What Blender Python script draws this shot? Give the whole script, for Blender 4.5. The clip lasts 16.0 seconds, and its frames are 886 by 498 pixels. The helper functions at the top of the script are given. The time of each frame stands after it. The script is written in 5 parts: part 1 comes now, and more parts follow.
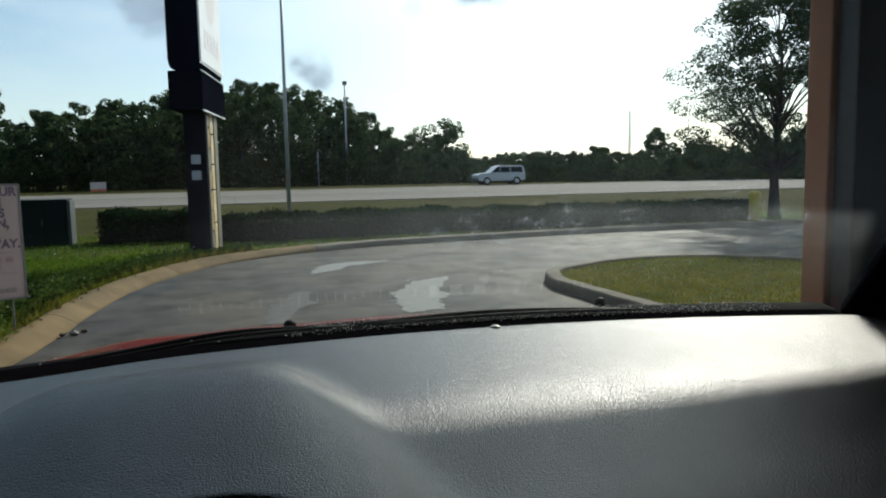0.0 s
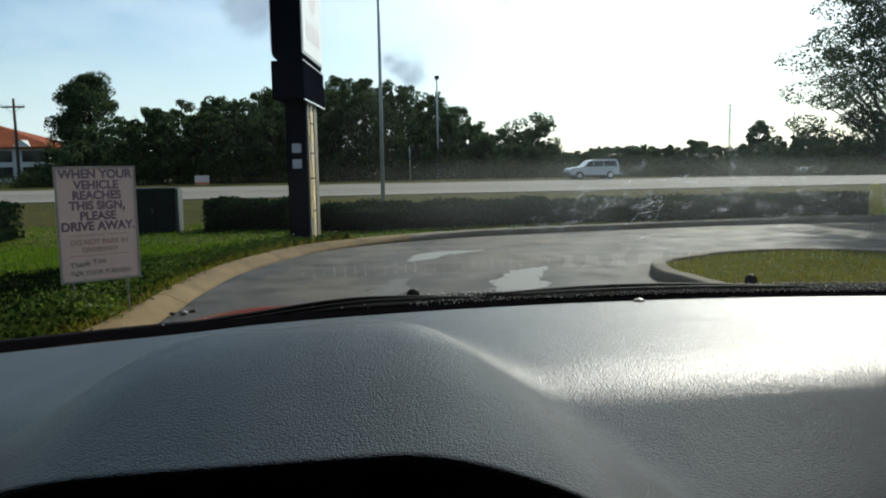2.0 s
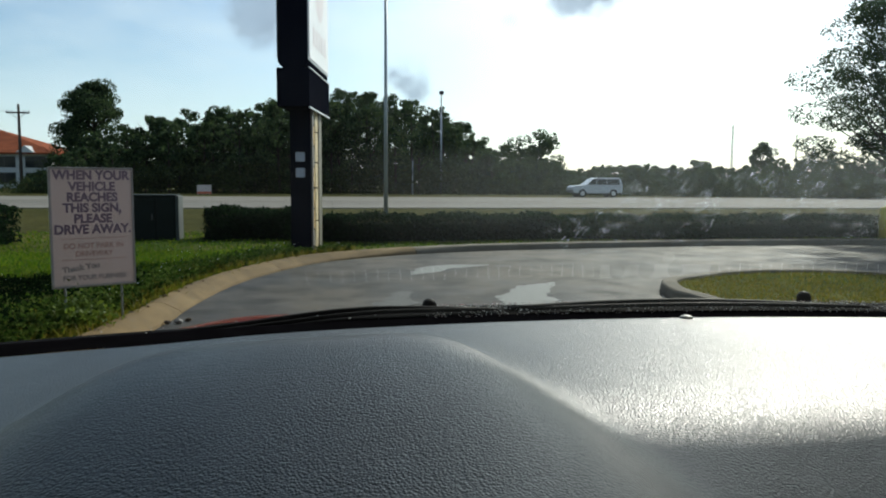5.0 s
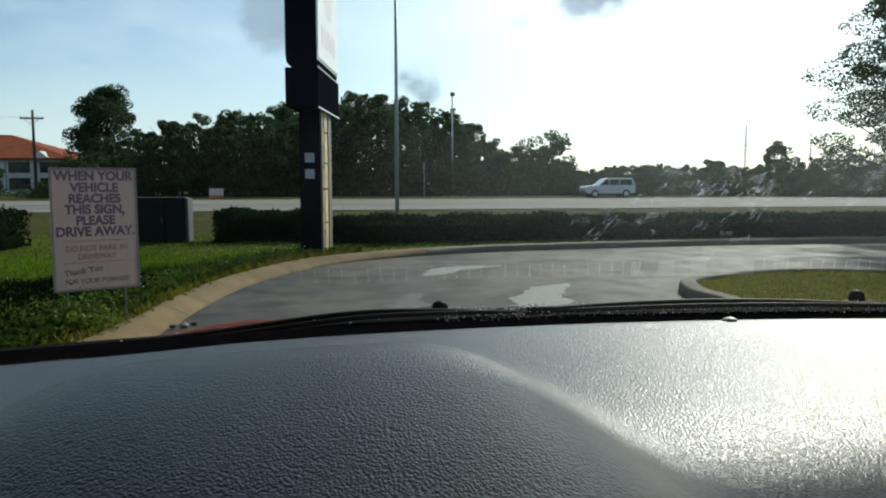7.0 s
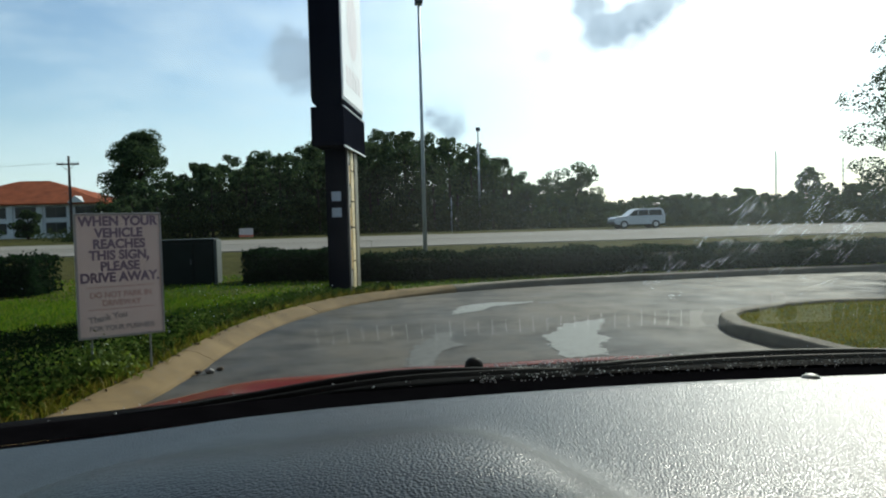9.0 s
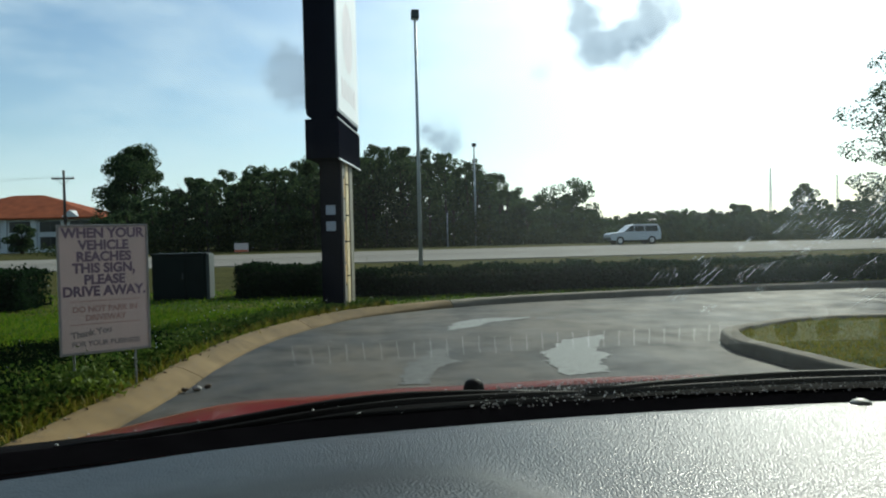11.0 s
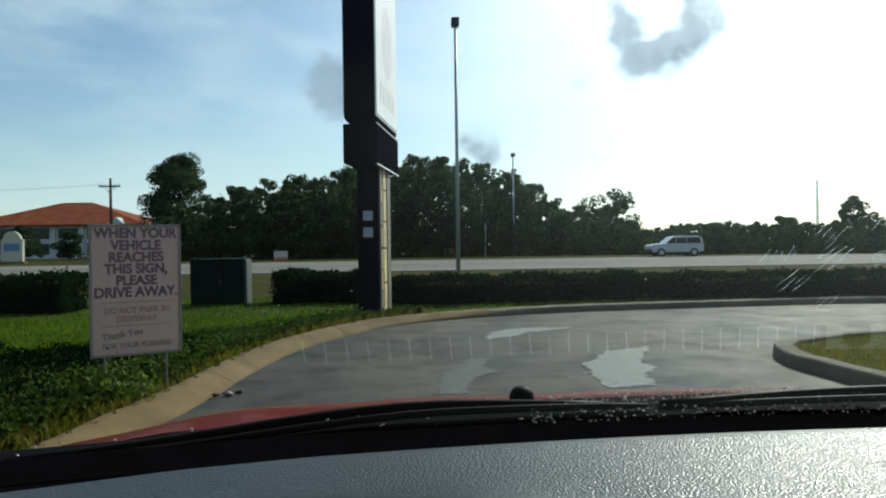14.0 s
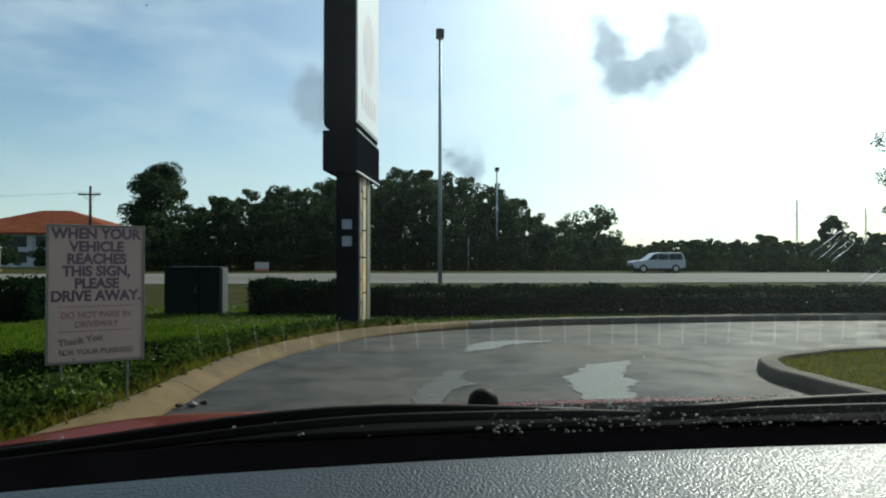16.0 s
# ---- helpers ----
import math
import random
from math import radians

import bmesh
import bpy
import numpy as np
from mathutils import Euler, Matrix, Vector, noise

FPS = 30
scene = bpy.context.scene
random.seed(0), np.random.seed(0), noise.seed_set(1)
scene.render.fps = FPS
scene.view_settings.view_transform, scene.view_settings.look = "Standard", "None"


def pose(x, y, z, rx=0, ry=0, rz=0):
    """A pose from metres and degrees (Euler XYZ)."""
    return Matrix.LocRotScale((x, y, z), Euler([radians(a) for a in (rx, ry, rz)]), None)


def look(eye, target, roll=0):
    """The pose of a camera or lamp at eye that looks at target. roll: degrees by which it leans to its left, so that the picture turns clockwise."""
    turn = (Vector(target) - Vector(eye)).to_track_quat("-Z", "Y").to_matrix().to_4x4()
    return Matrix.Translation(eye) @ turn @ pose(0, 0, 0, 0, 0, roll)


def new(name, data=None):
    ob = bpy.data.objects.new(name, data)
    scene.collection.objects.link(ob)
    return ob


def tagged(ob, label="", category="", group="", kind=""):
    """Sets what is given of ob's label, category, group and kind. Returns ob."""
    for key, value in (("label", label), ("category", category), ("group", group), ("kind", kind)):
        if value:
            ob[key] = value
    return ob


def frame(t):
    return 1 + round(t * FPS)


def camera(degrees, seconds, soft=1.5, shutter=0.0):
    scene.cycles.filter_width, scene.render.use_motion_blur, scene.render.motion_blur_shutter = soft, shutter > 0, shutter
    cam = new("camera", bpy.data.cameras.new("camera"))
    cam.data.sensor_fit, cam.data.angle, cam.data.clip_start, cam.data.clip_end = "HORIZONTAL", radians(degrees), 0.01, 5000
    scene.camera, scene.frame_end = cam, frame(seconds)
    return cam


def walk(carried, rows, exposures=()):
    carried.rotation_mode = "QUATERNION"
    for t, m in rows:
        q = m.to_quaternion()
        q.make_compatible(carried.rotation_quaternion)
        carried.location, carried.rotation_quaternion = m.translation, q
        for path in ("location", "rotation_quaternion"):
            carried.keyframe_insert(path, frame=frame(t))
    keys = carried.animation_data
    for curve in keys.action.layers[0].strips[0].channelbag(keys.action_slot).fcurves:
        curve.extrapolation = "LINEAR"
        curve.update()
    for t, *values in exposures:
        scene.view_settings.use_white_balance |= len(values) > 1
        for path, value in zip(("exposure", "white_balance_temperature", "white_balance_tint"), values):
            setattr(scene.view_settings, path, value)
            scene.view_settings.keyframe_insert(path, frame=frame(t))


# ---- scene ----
# ---------------------------------------------------------------- camera
cam = camera(61.9, 16.0, soft=2.0)
ROWS = [
    (0, pose(0.061, -0.955, 1.380, 83.94, 1.02, -15.66)),
    (0.5, pose(0.039, -0.940, 1.345, 84.10, 0.82, -14.62)),
    (1, pose(0.015, -0.897, 1.320, 84.33, 1.10, -13.18)),
    (1.5, pose(-0.010, -0.842, 1.295, 84.58, 1.16, -10.98)),
    (2, pose(-0.028, -0.766, 1.277, 83.70, 0.96, -8.76)),
    (2.5, pose(-0.039, -0.700, 1.269, 84.57, 0.46, -8.50)),
    (3, pose(-0.046, -0.659, 1.258, 84.38, 0.19, -8.52)),
    (3.5, pose(-0.048, -0.630, 1.249, 84.11, -0.04, -8.46)),
    (4, pose(-0.049, -0.597, 1.245, 84.98, -0.18, -8.61)),
    (6.5, pose(-0.028, -0.403, 1.198, 84.68, -0.52, -8.42)),
    (7, pose(-0.017, -0.341, 1.196, 85.03, 0.16, -7.70)),
    (7.5, pose(-0.010, -0.275, 1.199, 84.67, 0.52, -7.17)),
    (8, pose(-0.006, -0.213, 1.211, 85.91, 1.27, -7.04)),
    (8.5, pose(-0.003, -0.188, 1.208, 85.26, 1.83, -5.61)),
    (9, pose(-0.000, -0.159, 1.214, 87.74, 1.52, -5.57)),
    (11.5, pose(0.017, 0.055, 1.183, 88.99, 1.38, -5.90)),
    (12, pose(0.010, 0.090, 1.176, 89.03, 0.92, -3.85)),
    (12.5, pose(0.008, 0.121, 1.170, 88.65, 0.93, -3.08)),
    (13, pose(0.012, 0.153, 1.162, 89.10, 1.16, -3.68)),
    (13.5, pose(0.019, 0.198, 1.152, 89.27, 0.48, -3.19)),
    (14, pose(0.029, 0.233, 1.142, 89.80, 0.80, -2.96)),
    (14.5, pose(0.038, 0.279, 1.135, 89.24, 1.57, -3.21)),
    (15, pose(0.051, 0.345, 1.126, 90.00, 1.27, -3.59)),
    (15.5, pose(0.067, 0.414, 1.112, 90.67, 0.62, -4.03)),
    (16, pose(0.086, 0.440, 1.086, 90.88, 0.01, -4.26)),
]
walk(cam, ROWS, exposures=[(0, 0.08, 6350, 4), (2, 0.15, 6350, 4), (4, 0.15, 6350, 4), (6.5, 0.06, 6300, 2), (9, 0.12, 6250, 1), (11.5, 0.04, 6200, -2), (13, 0.0, 6200, -2), (15, -0.03, 6200, -2), (16, -0.12, 6200, -2)])

# ---------------------------------------------------------------- light
SUN_AZ, SUN_EL = 35.0, 33.0        # degrees clockwise from +y, and above the horizon
world = bpy.data.worlds.new("world")
scene.world = world
world.use_nodes = True
wn, wl = world.node_tree.nodes, world.node_tree.links
wn.clear()


sky = wn.new("ShaderNodeTexSky")
sky.sky_type = "NISHITA"
sky.sun_disc = False
sky.sun_elevation = radians(SUN_EL)
sky.sun_rotation = radians(SUN_AZ)
sky.air_density, sky.dust_density, sky.ozone_density = 1.0, 0.6, 2.2
tex = wn.new("ShaderNodeTexCoord")


def wmath(op, a, b=None, c=None):
    n = wn.new("ShaderNodeMath")
    n.operation = op
    for i, v in enumerate((a, b, c)):
        if v is None:
            continue
        if isinstance(v, (int, float)):
            n.inputs[i].default_value = v
        else:
            wl.new(v, n.inputs[i])
    return n.outputs[0]


def wvec(op, a, b):
    n = wn.new("ShaderNodeVectorMath")
    n.operation = op
    for i, v in enumerate((a, b)):
        if isinstance(v, tuple):
            n.inputs[i].default_value = v
        else:
            wl.new(v, n.inputs[i])
    return n


def wmix(fac, a, b, kind="MIX"):
    n = wn.new("ShaderNodeMix")
    n.data_type = "RGBA"
    n.blend_type = kind
    for i, v in ((0, fac), (6, a), (7, b)):
        if isinstance(v, (int, float, tuple)):
            n.inputs[i].default_value = v
        else:
            wl.new(v, n.inputs[i])
    return n.outputs[2]


def aim(az, el):
    a, e = radians(az), radians(el)
    return (math.sin(a) * math.cos(e), math.cos(a) * math.cos(e), math.sin(e))


way = wvec("NORMALIZE", tex.outputs["Generated"], (0, 0, 0)).outputs[0]
wob = wn.new("ShaderNodeTexNoise")
wob.inputs["Scale"].default_value = 19
wob.inputs["Detail"].default_value = 9
wl.new(way, wob.inputs["Vector"])
wcent = wvec("SUBTRACT", wob.outputs["Color"], (0.5, 0.5, 0.5)).outputs[0]
bent = wvec("ADD", way, wvec("MULTIPLY", wcent, (0.055, 0.055, 0.045)).outputs[0]).outputs[0]

# thin high cloud, streaky
flat = wvec("MULTIPLY", way, (1.0, 1.0, 3.2)).outputs[0]
veil = wn.new("ShaderNodeTexNoise")
veil.inputs["Scale"].default_value = 2.6
veil.inputs["Detail"].default_value = 7
veil.inputs["Roughness"].default_value = 0.66
wl.new(flat, veil.inputs["Vector"])
veil_f = wmath("MULTIPLY", wmath("SMOOTH_MIN", wmath("MAXIMUM", wmath("MULTIPLY_ADD", veil.outputs["Fac"], 4.6, -2.0), 0.0), 1.0, 0.2), 0.55)
# broad glare of haze towards the sun
dsun = wvec("DOT_PRODUCT", way, aim(SUN_AZ, SUN_EL)).outputs["Value"]
glow = wmath("POWER", wmath("MAXIMUM", dsun, 0.0), 9.0)
base = wmix(veil_f, sky.outputs[0], (6.8, 7.7, 8.6, 1))
base = wmix(glow, base, (15.0, 14.4, 13.4, 1), "ADD")
up = wn.new("ShaderNodeSeparateXYZ")
wl.new(way, up.inputs[0])
low = wmath("POWER", wmath("SUBTRACT", 1.0, wmath("MINIMUM", wmath("MAXIMUM", up.outputs["Z"], 0.0), 1.0)), 9.0)
base = wmix(wmath("MULTIPLY", low, 0.45), base, (7.2, 8.2, 8.8, 1))
# grey cumulus puffs: azimuth, elevation, radius (degrees), density
PUFFS = [(-4.6, 11.9, 1.6, 2.3), (-6.1, 11.5, 1.4, 2.4), (-5.5, 12.9, 1.3, 2.1), (-2.6, 11.6, 1.5, 1.1), (5.7, 7.6, 1.3, 2.9), (6.6, 7.1, 1.1, 1.7), (16.7, 16.2, 1.4, 1.6), (17.0, 15.1, 1.8, 1.9), (17.7, 14.0, 1.6, 1.8),
         (18.9, 13.6, 1.3, 1.7), (20.0, 13.7, 1.3, 1.7), (21.2, 14.1, 1.4, 1.8), (22.2, 15.2, 1.6, 2.0), (22.3, 16.4, 1.5, 1.9), (21.3, 17.4, 1.0, 1.1), (15.9, 17.5, .8, .7), (13.6, 12.6, 1.0, 1.1), (20.6, 9.3, .8, 0.7), (22.0, 9.5, .7, .6)]
fluff = wn.new("ShaderNodeTexNoise")
fluff.inputs["Scale"].default_value = 34
fluff.inputs["Detail"].default_value = 8
wl.new(way, fluff.inputs["Vector"])
dens = None
for az, el, rad, amt in PUFFS:
    d = wvec("DISTANCE", bent, aim(az, el)).outputs["Value"]
    g = wmath("MULTIPLY", wmath("EXPONENT", wmath("MULTIPLY", wmath("POWER", wmath("DIVIDE", d, math.radians(rad) * 0.95), 2.0), -1.0)), amt)
    dens = g if dens is None else wmath("ADD", dens, g)
dens = wmath("MULTIPLY", dens, wmath("MAXIMUM", wmath("MULTIPLY_ADD", fluff.outputs["Fac"], 2.3, -0.15), 0.0))
soft = wn.new("ShaderNodeMapRange")
soft.interpolation_type = "SMOOTHSTEP"
soft.inputs["From Min"].default_value, soft.inputs["From Max"].default_value = 0.08, 2.7
wl.new(dens, soft.inputs["Value"])
dens = soft.outputs[0]
base = wmix(wmath("MULTIPLY", dens, wmath("MULTIPLY_ADD", wob.outputs["Fac"], 0.9, 0.35)), base, (3.3, 4.05, 5.2, 1))
bg = wn.new("ShaderNodeBackground")
bg.inputs["Strength"].default_value = 0.113
wl.new(base, bg.inputs["Color"])
wo = wn.new("ShaderNodeOutputWorld")
wl.new(bg.outputs[0], wo.inputs["Surface"])

sun = new("sun", bpy.data.lights.new("sun", "SUN"))
sun.data.energy, sun.data.angle, sun.data.color = 3.9, radians(1.6), (1.0, 0.93, 0.82)
sa = aim(SUN_AZ, SUN_EL)
sun.matrix_world = look((sa[0] * 60, sa[1] * 60, sa[2] * 60), (0, 0, 0))


# ---------------------------------------------------------------- materials
class Nodes:
    """A material under construction."""

    def __init__(self, name):
        self.m = bpy.data.materials.new(name)
        self.m.use_nodes = True
        self.t = self.m.node_tree
        self.b = self.t.nodes["Principled BSDF"]
        self.tc = self.t.nodes.new("ShaderNodeTexCoord")

    def put(self, sock, v):
        if isinstance(v, (int, float, tuple)):
            sock.default_value = v
        else:
            self.t.links.new(v, sock)

    def noise(self, scale, detail=4, rough=0.55, stretch=None, obj=True):
        n = self.t.nodes.new("ShaderNodeTexNoise")
        n.inputs["Scale"].default_value = scale
        n.inputs["Detail"].default_value = detail
        n.inputs["Roughness"].default_value = rough
        src = self.tc.outputs["Object"]
        if stretch:
            s = self.t.nodes.new("ShaderNodeVectorMath")
            s.operation = "MULTIPLY"
            s.inputs[1].default_value = stretch
            self.t.links.new(src, s.inputs[0])
            src = s.outputs[0]
        self.t.links.new(src, n.inputs["Vector"])
        return n.outputs["Fac"]

    def voronoi(self, scale, feature="F1"):
        n = self.t.nodes.new("ShaderNodeTexVoronoi")
        n.feature = feature
        n.inputs["Scale"].default_value = scale
        self.t.links.new(self.tc.outputs["Object"], n.inputs["Vector"])
        return n.outputs["Distance"]

    def ramp(self, fac, stops):
        n = self.t.nodes.new("ShaderNodeValToRGB")
        e = n.color_ramp.elements
        while len(e) < len(stops):
            e.new(0.5)
        for x, (p, col) in zip(e, stops):
            x.position = p
            x.color = (*col, 1) if len(col) == 3 else col
        self.put(n.inputs["Fac"], fac)
        return n.outputs["Color"]

    def mix(self, fac, a, b, kind="MIX"):
        n = self.t.nodes.new("ShaderNodeMix")
        n.data_type, n.blend_type = "RGBA", kind
        for i, v in ((0, fac), (6, a), (7, b)):
            if isinstance(v, tuple) and len(v) == 3:
                v = (*v, 1)
            self.put(n.inputs[i], v)
        return n.outputs[2]

    def math(self, op, a, b=0.0):
        n = self.t.nodes.new("ShaderNodeMath")
        n.operation = op
        self.put(n.inputs[0], a)
        self.put(n.inputs[1], b)
        return n.outputs[0]

    def rnd(self):
        return self.t.nodes.new("ShaderNodeObjectInfo").outputs["Random"]

    def island(self):
        return self.t.nodes.new("ShaderNodeNewGeometry").outputs["Random Per Island"]

    def bump(self, h, strength=0.4, dist=0.01):
        n = self.t.nodes.new("ShaderNodeBump")
        n.inputs["Strength"].default_value = strength
        n.inputs["Distance"].default_value = dist
        self.put(n.inputs["Height"], h)
        self.t.links.new(n.outputs[0], self.b.inputs["Normal"])

    def done(self, col, rough=0.6, metal=0.0, spec=None):
        if isinstance(col, tuple) and len(col) == 3:
            col = (*col, 1)
        self.put(self.b.inputs["Base Color"], col)
        self.put(self.b.inputs["Roughness"], rough)
        self.put(self.b.inputs["Metallic"], metal)
        if spec is not None:
            self.b.inputs["Specular IOR Level"].default_value = spec
        return self.m


def simple(name, col, rough=0.6, metal=0.0, var=0.25, scale=6, bump=0.0, spec=None):
    """Plain paint, plastic or metal with two scales of wear."""
    n = Nodes(name)
    a, b = n.noise(scale, 5), n.noise(scale * 9, 3)
    f = n.math("ADD", n.math("MULTIPLY", a, 0.65), n.math("MULTIPLY", b, 0.35))
    lo = tuple(c * (1 - var) for c in col)
    hi = tuple(min(1, c * (1 + var)) for c in col)
    if bump:
        n.bump(b, bump, 0.004)
    return n.done(n.ramp(f, [(0.3, lo), (0.7, hi)]), n.math("ADD", rough - 0.08, n.math("MULTIPLY", a, 0.16)), metal, spec)


# asphalt of the drive: aggregate grain, dusty worn lanes, tar stains
n = Nodes("asphalt")
g1, g2, g3 = n.noise(0.55, 5, 0.6), n.noise(1.7, 7, 0.65), n.noise(190, 2)
lane = n.noise(0.5, 5, 0.65, (1.0, 0.5, 1))
scuff = n.noise(1.1, 8, 0.72, (0.6, 1.6, 1))
c = n.ramp(g1, [(0.3, (0.024, 0.030, 0.038)), (0.72, (0.050, 0.054, 0.058))])
c = n.mix(n.math("MULTIPLY", n.ramp(lane, [(0.36, (0, 0, 0)), (0.58, (1, 1, 1))]), 1.0), c, (0.132, 0.114, 0.090))
c = n.mix(n.math("MULTIPLY", n.ramp(scuff, [(0.50, (0, 0, 0)), (0.72, (1, 1, 1))]), 0.55), c, (0.17, 0.165, 0.152))
c = n.mix(n.math("MULTIPLY", n.ramp(g2, [(0.50, (0, 0, 0)), (0.70, (1, 1, 1))]), 0.65), c, (0.016, 0.017, 0.020))
c = n.mix(0.45, c, n.ramp(g3, [(0.3, (0.02, 0.02, 0.022)), (0.75, (0.26, 0.25, 0.23))]), "OVERLAY")
n.bump(g3, 0.5, 0.004)
M_ASPHALT = n.done(c, n.math("ADD", 0.42, n.math("MULTIPLY", g2, 0.5)), spec=0.11)

# worn white road paint
n = Nodes("road_paint")
p1, p2 = n.noise(17, 9, 0.75), n.noise(70, 3)
c = n.mix(n.ramp(p1, [(0.50, (0, 0, 0)), (0.62, (1, 1, 1))]), (0.215, 0.222, 0.21), (0.11, 0.112, 0.106))
M_PAINT = n.done(n.mix(0.3, c, n.ramp(p2, [(0.3, (0.3, 0.3, 0.3)), (0.7, (0.65, 0.65, 0.65))]), "OVERLAY"), 0.7, spec=0.15)
n = Nodes("rubbed_road_paint")
p1, p2 = n.noise(13, 9, 0.75), n.noise(70, 3)
c = n.mix(n.ramp(p1, [(0.38, (0, 0, 0)), (0.62, (1, 1, 1))]), (0.125, 0.125, 0.118), (0.06, 0.06, 0.058))
M_PAINTOLD = n.done(n.mix(0.3, c, n.ramp(p2, [(0.3, (0.3, 0.3, 0.3)), (0.7, (0.65, 0.65, 0.65))]), "OVERLAY"), 0.7, spec=0.15)

# sandy concrete of the kerbs
n = Nodes("kerb_concrete")
k1, k2, k3 = n.noise(1.6, 6, 0.65), n.noise(14, 5), n.noise(120, 3)
c = n.ramp(k1, [(0.25, (0.085, 0.062, 0.034)), (0.55, (0.185, 0.130, 0.066)), (0.8, (0.245, 0.182, 0.100))])
c = n.mix(n.math("MULTIPLY", n.ramp(k2, [(0.55, (0, 0, 0)), (0.72, (1, 1, 1))]), 0.5), c, (0.13, 0.11, 0.085))
n.bump(n.math("ADD", k2, n.math("MULTIPLY", k3, 0.5)), 0.5, 0.006)
M_KERB = n.done(n.mix(0.3, c, n.ramp(k3, [(0.3, (0.2, 0.19, 0.16)), (0.7, (0.75, 0.7, 0.6))]), "OVERLAY"), 0.85, spec=0.12)

# grey kerb concrete: the island's own, and the far kerb's shade as colour
n = Nodes("grey_and_shaded_kerb_concrete")
k1, k2, k3 = n.noise(1.3, 6, 0.65), n.noise(16, 5), n.noise(120, 3)
c = n.ramp(k1, [(0.25, (0.09, 0.080, 0.063)), (0.55, (0.165, 0.145, 0.112)), (0.8, (0.23, 0.203, 0.158))])
c = n.mix(n.math("MULTIPLY", n.ramp(k2, [(0.55, (0, 0, 0)), (0.72, (1, 1, 1))]), 0.5), c, (0.09, 0.084, 0.075))
n.bump(n.math("ADD", k2, n.math("MULTIPLY", k3, 0.5)), 0.5, 0.006)
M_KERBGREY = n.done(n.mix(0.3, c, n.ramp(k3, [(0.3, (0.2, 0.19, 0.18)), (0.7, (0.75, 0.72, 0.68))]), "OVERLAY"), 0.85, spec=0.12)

# pale highway concrete
n = Nodes("highway_concrete")
h1, h2 = n.noise(0.08, 6, 0.6, (0.25, 1.6, 1)), n.noise(1.5, 5)
c = n.ramp(h1, [(0.3, (0.145, 0.134, 0.116)), (0.7, (0.205, 0.19, 0.165))])
M_HIGHWAY = n.done(n.mix(0.25, c, n.ramp(h2, [(0.3, (0.3, 0.3, 0.3)), (0.7, (0.7, 0.7, 0.7))]), "OVERLAY"), 0.85, spec=0.08)

# turf below the blades: green, with dry and bare patches
n = Nodes("turf")
t1, t2, t3 = n.noise(0.16, 5, 0.6), n.noise(2.2, 6, 0.65), n.noise(45, 3)
c = n.ramp(t2, [(0.28, (0.016, 0.030, 0.006)), (0.5, (0.036, 0.062, 0.009)), (0.75, (0.075, 0.095, 0.018))])
c = n.mix(n.ramp(t1, [(0.42, (0, 0, 0)), (0.62, (1, 1, 1))]), c, n.ramp(t2, [(0.3, (0.075, 0.08, 0.016)), (0.7, (0.17, 0.15, 0.045))]))
sp = n.t.nodes.new("ShaderNodeSeparateXYZ")
n.t.links.new(n.tc.outputs["Object"], sp.inputs[0])
far = n.t.nodes.new("ShaderNodeMapRange")
far.inputs["From Min"].default_value, far.inputs["From Max"].default_value = 14.5, 17.0
n.t.links.new(sp.outputs["Y"], far.inputs["Value"])
c = n.mix(n.math("MULTIPLY", far.outputs[0], 0.85), c, n.ramp(t2, [(0.3, (0.030, 0.032, 0.008)), (0.7, (0.066, 0.056, 0.017))]))
n.bump(t3, 1.0, 0.03)
M_TURF = n.done(n.mix(0.5, c, n.ramp(t3, [(0.25, (0.12, 0.12, 0.1)), (0.75, (0.85, 0.85, 0.75))]), "OVERLAY"), 0.95, spec=0.03)


def leafy(name, cols, spec=0.3, rough=0.55, through_light=0.42):
    """Leaves that vary one by one and let some light through."""
    n = Nodes(name)
    r = n.island()
    c = n.ramp(r, [(i / (len(cols) - 1), k) for i, k in enumerate(cols)])
    big = n.noise(0.35, 4)
    c = n.mix(0.45, c, n.ramp(big, [(0.3, (0.25, 0.25, 0.22)), (0.7, (0.8, 0.8, 0.72))]), "OVERLAY")
    m = n.done(c, rough, spec=spec)
    tr = n.t.nodes.new("ShaderNodeBsdfTranslucent")
    n.t.links.new(c, tr.inputs["Color"])
    mx = n.t.nodes.new("ShaderNodeMixShader")
    mx.inputs[0].default_value = through_light
    n.t.links.new(n.b.outputs[0], mx.inputs[1])
    n.t.links.new(tr.outputs[0], mx.inputs[2])
    n.t.links.new(mx.outputs[0], n.t.nodes["Material Output"].inputs["Surface"])
    return m


M_GRASS = leafy("grass_blades", [(0.030, 0.072, 0.004), (0.060, 0.125, 0.006), (0.100, 0.165, 0.008), (0.15, 0.165, 0.018)], spec=0.06, through_light=0.5)
# near-black leaves: the shadow over the near lawn is put into their colour
M_SHADECOVER = leafy("shade_dark_leaves", [(0.003, 0.009, 0.003), (0.006, 0.016, 0.004), (0.012, 0.026, 0.006)], spec=0.02, rough=0.9, through_light=0.14)
M_DRYGRASS = leafy("dry_grass_blades", [(0.09, 0.105, 0.010), (0.15, 0.148, 0.014), (0.185, 0.16, 0.024), (0.21, 0.165, 0.038)], spec=0.12)
M_WEED = leafy("weed_leaves", [(0.03, 0.065, 0.012), (0.07, 0.12, 0.02), (0.12, 0.16, 0.04)], spec=0.02, rough=0.9, through_light=0.3)
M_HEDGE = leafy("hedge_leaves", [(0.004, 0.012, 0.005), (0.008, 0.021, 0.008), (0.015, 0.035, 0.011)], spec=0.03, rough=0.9)
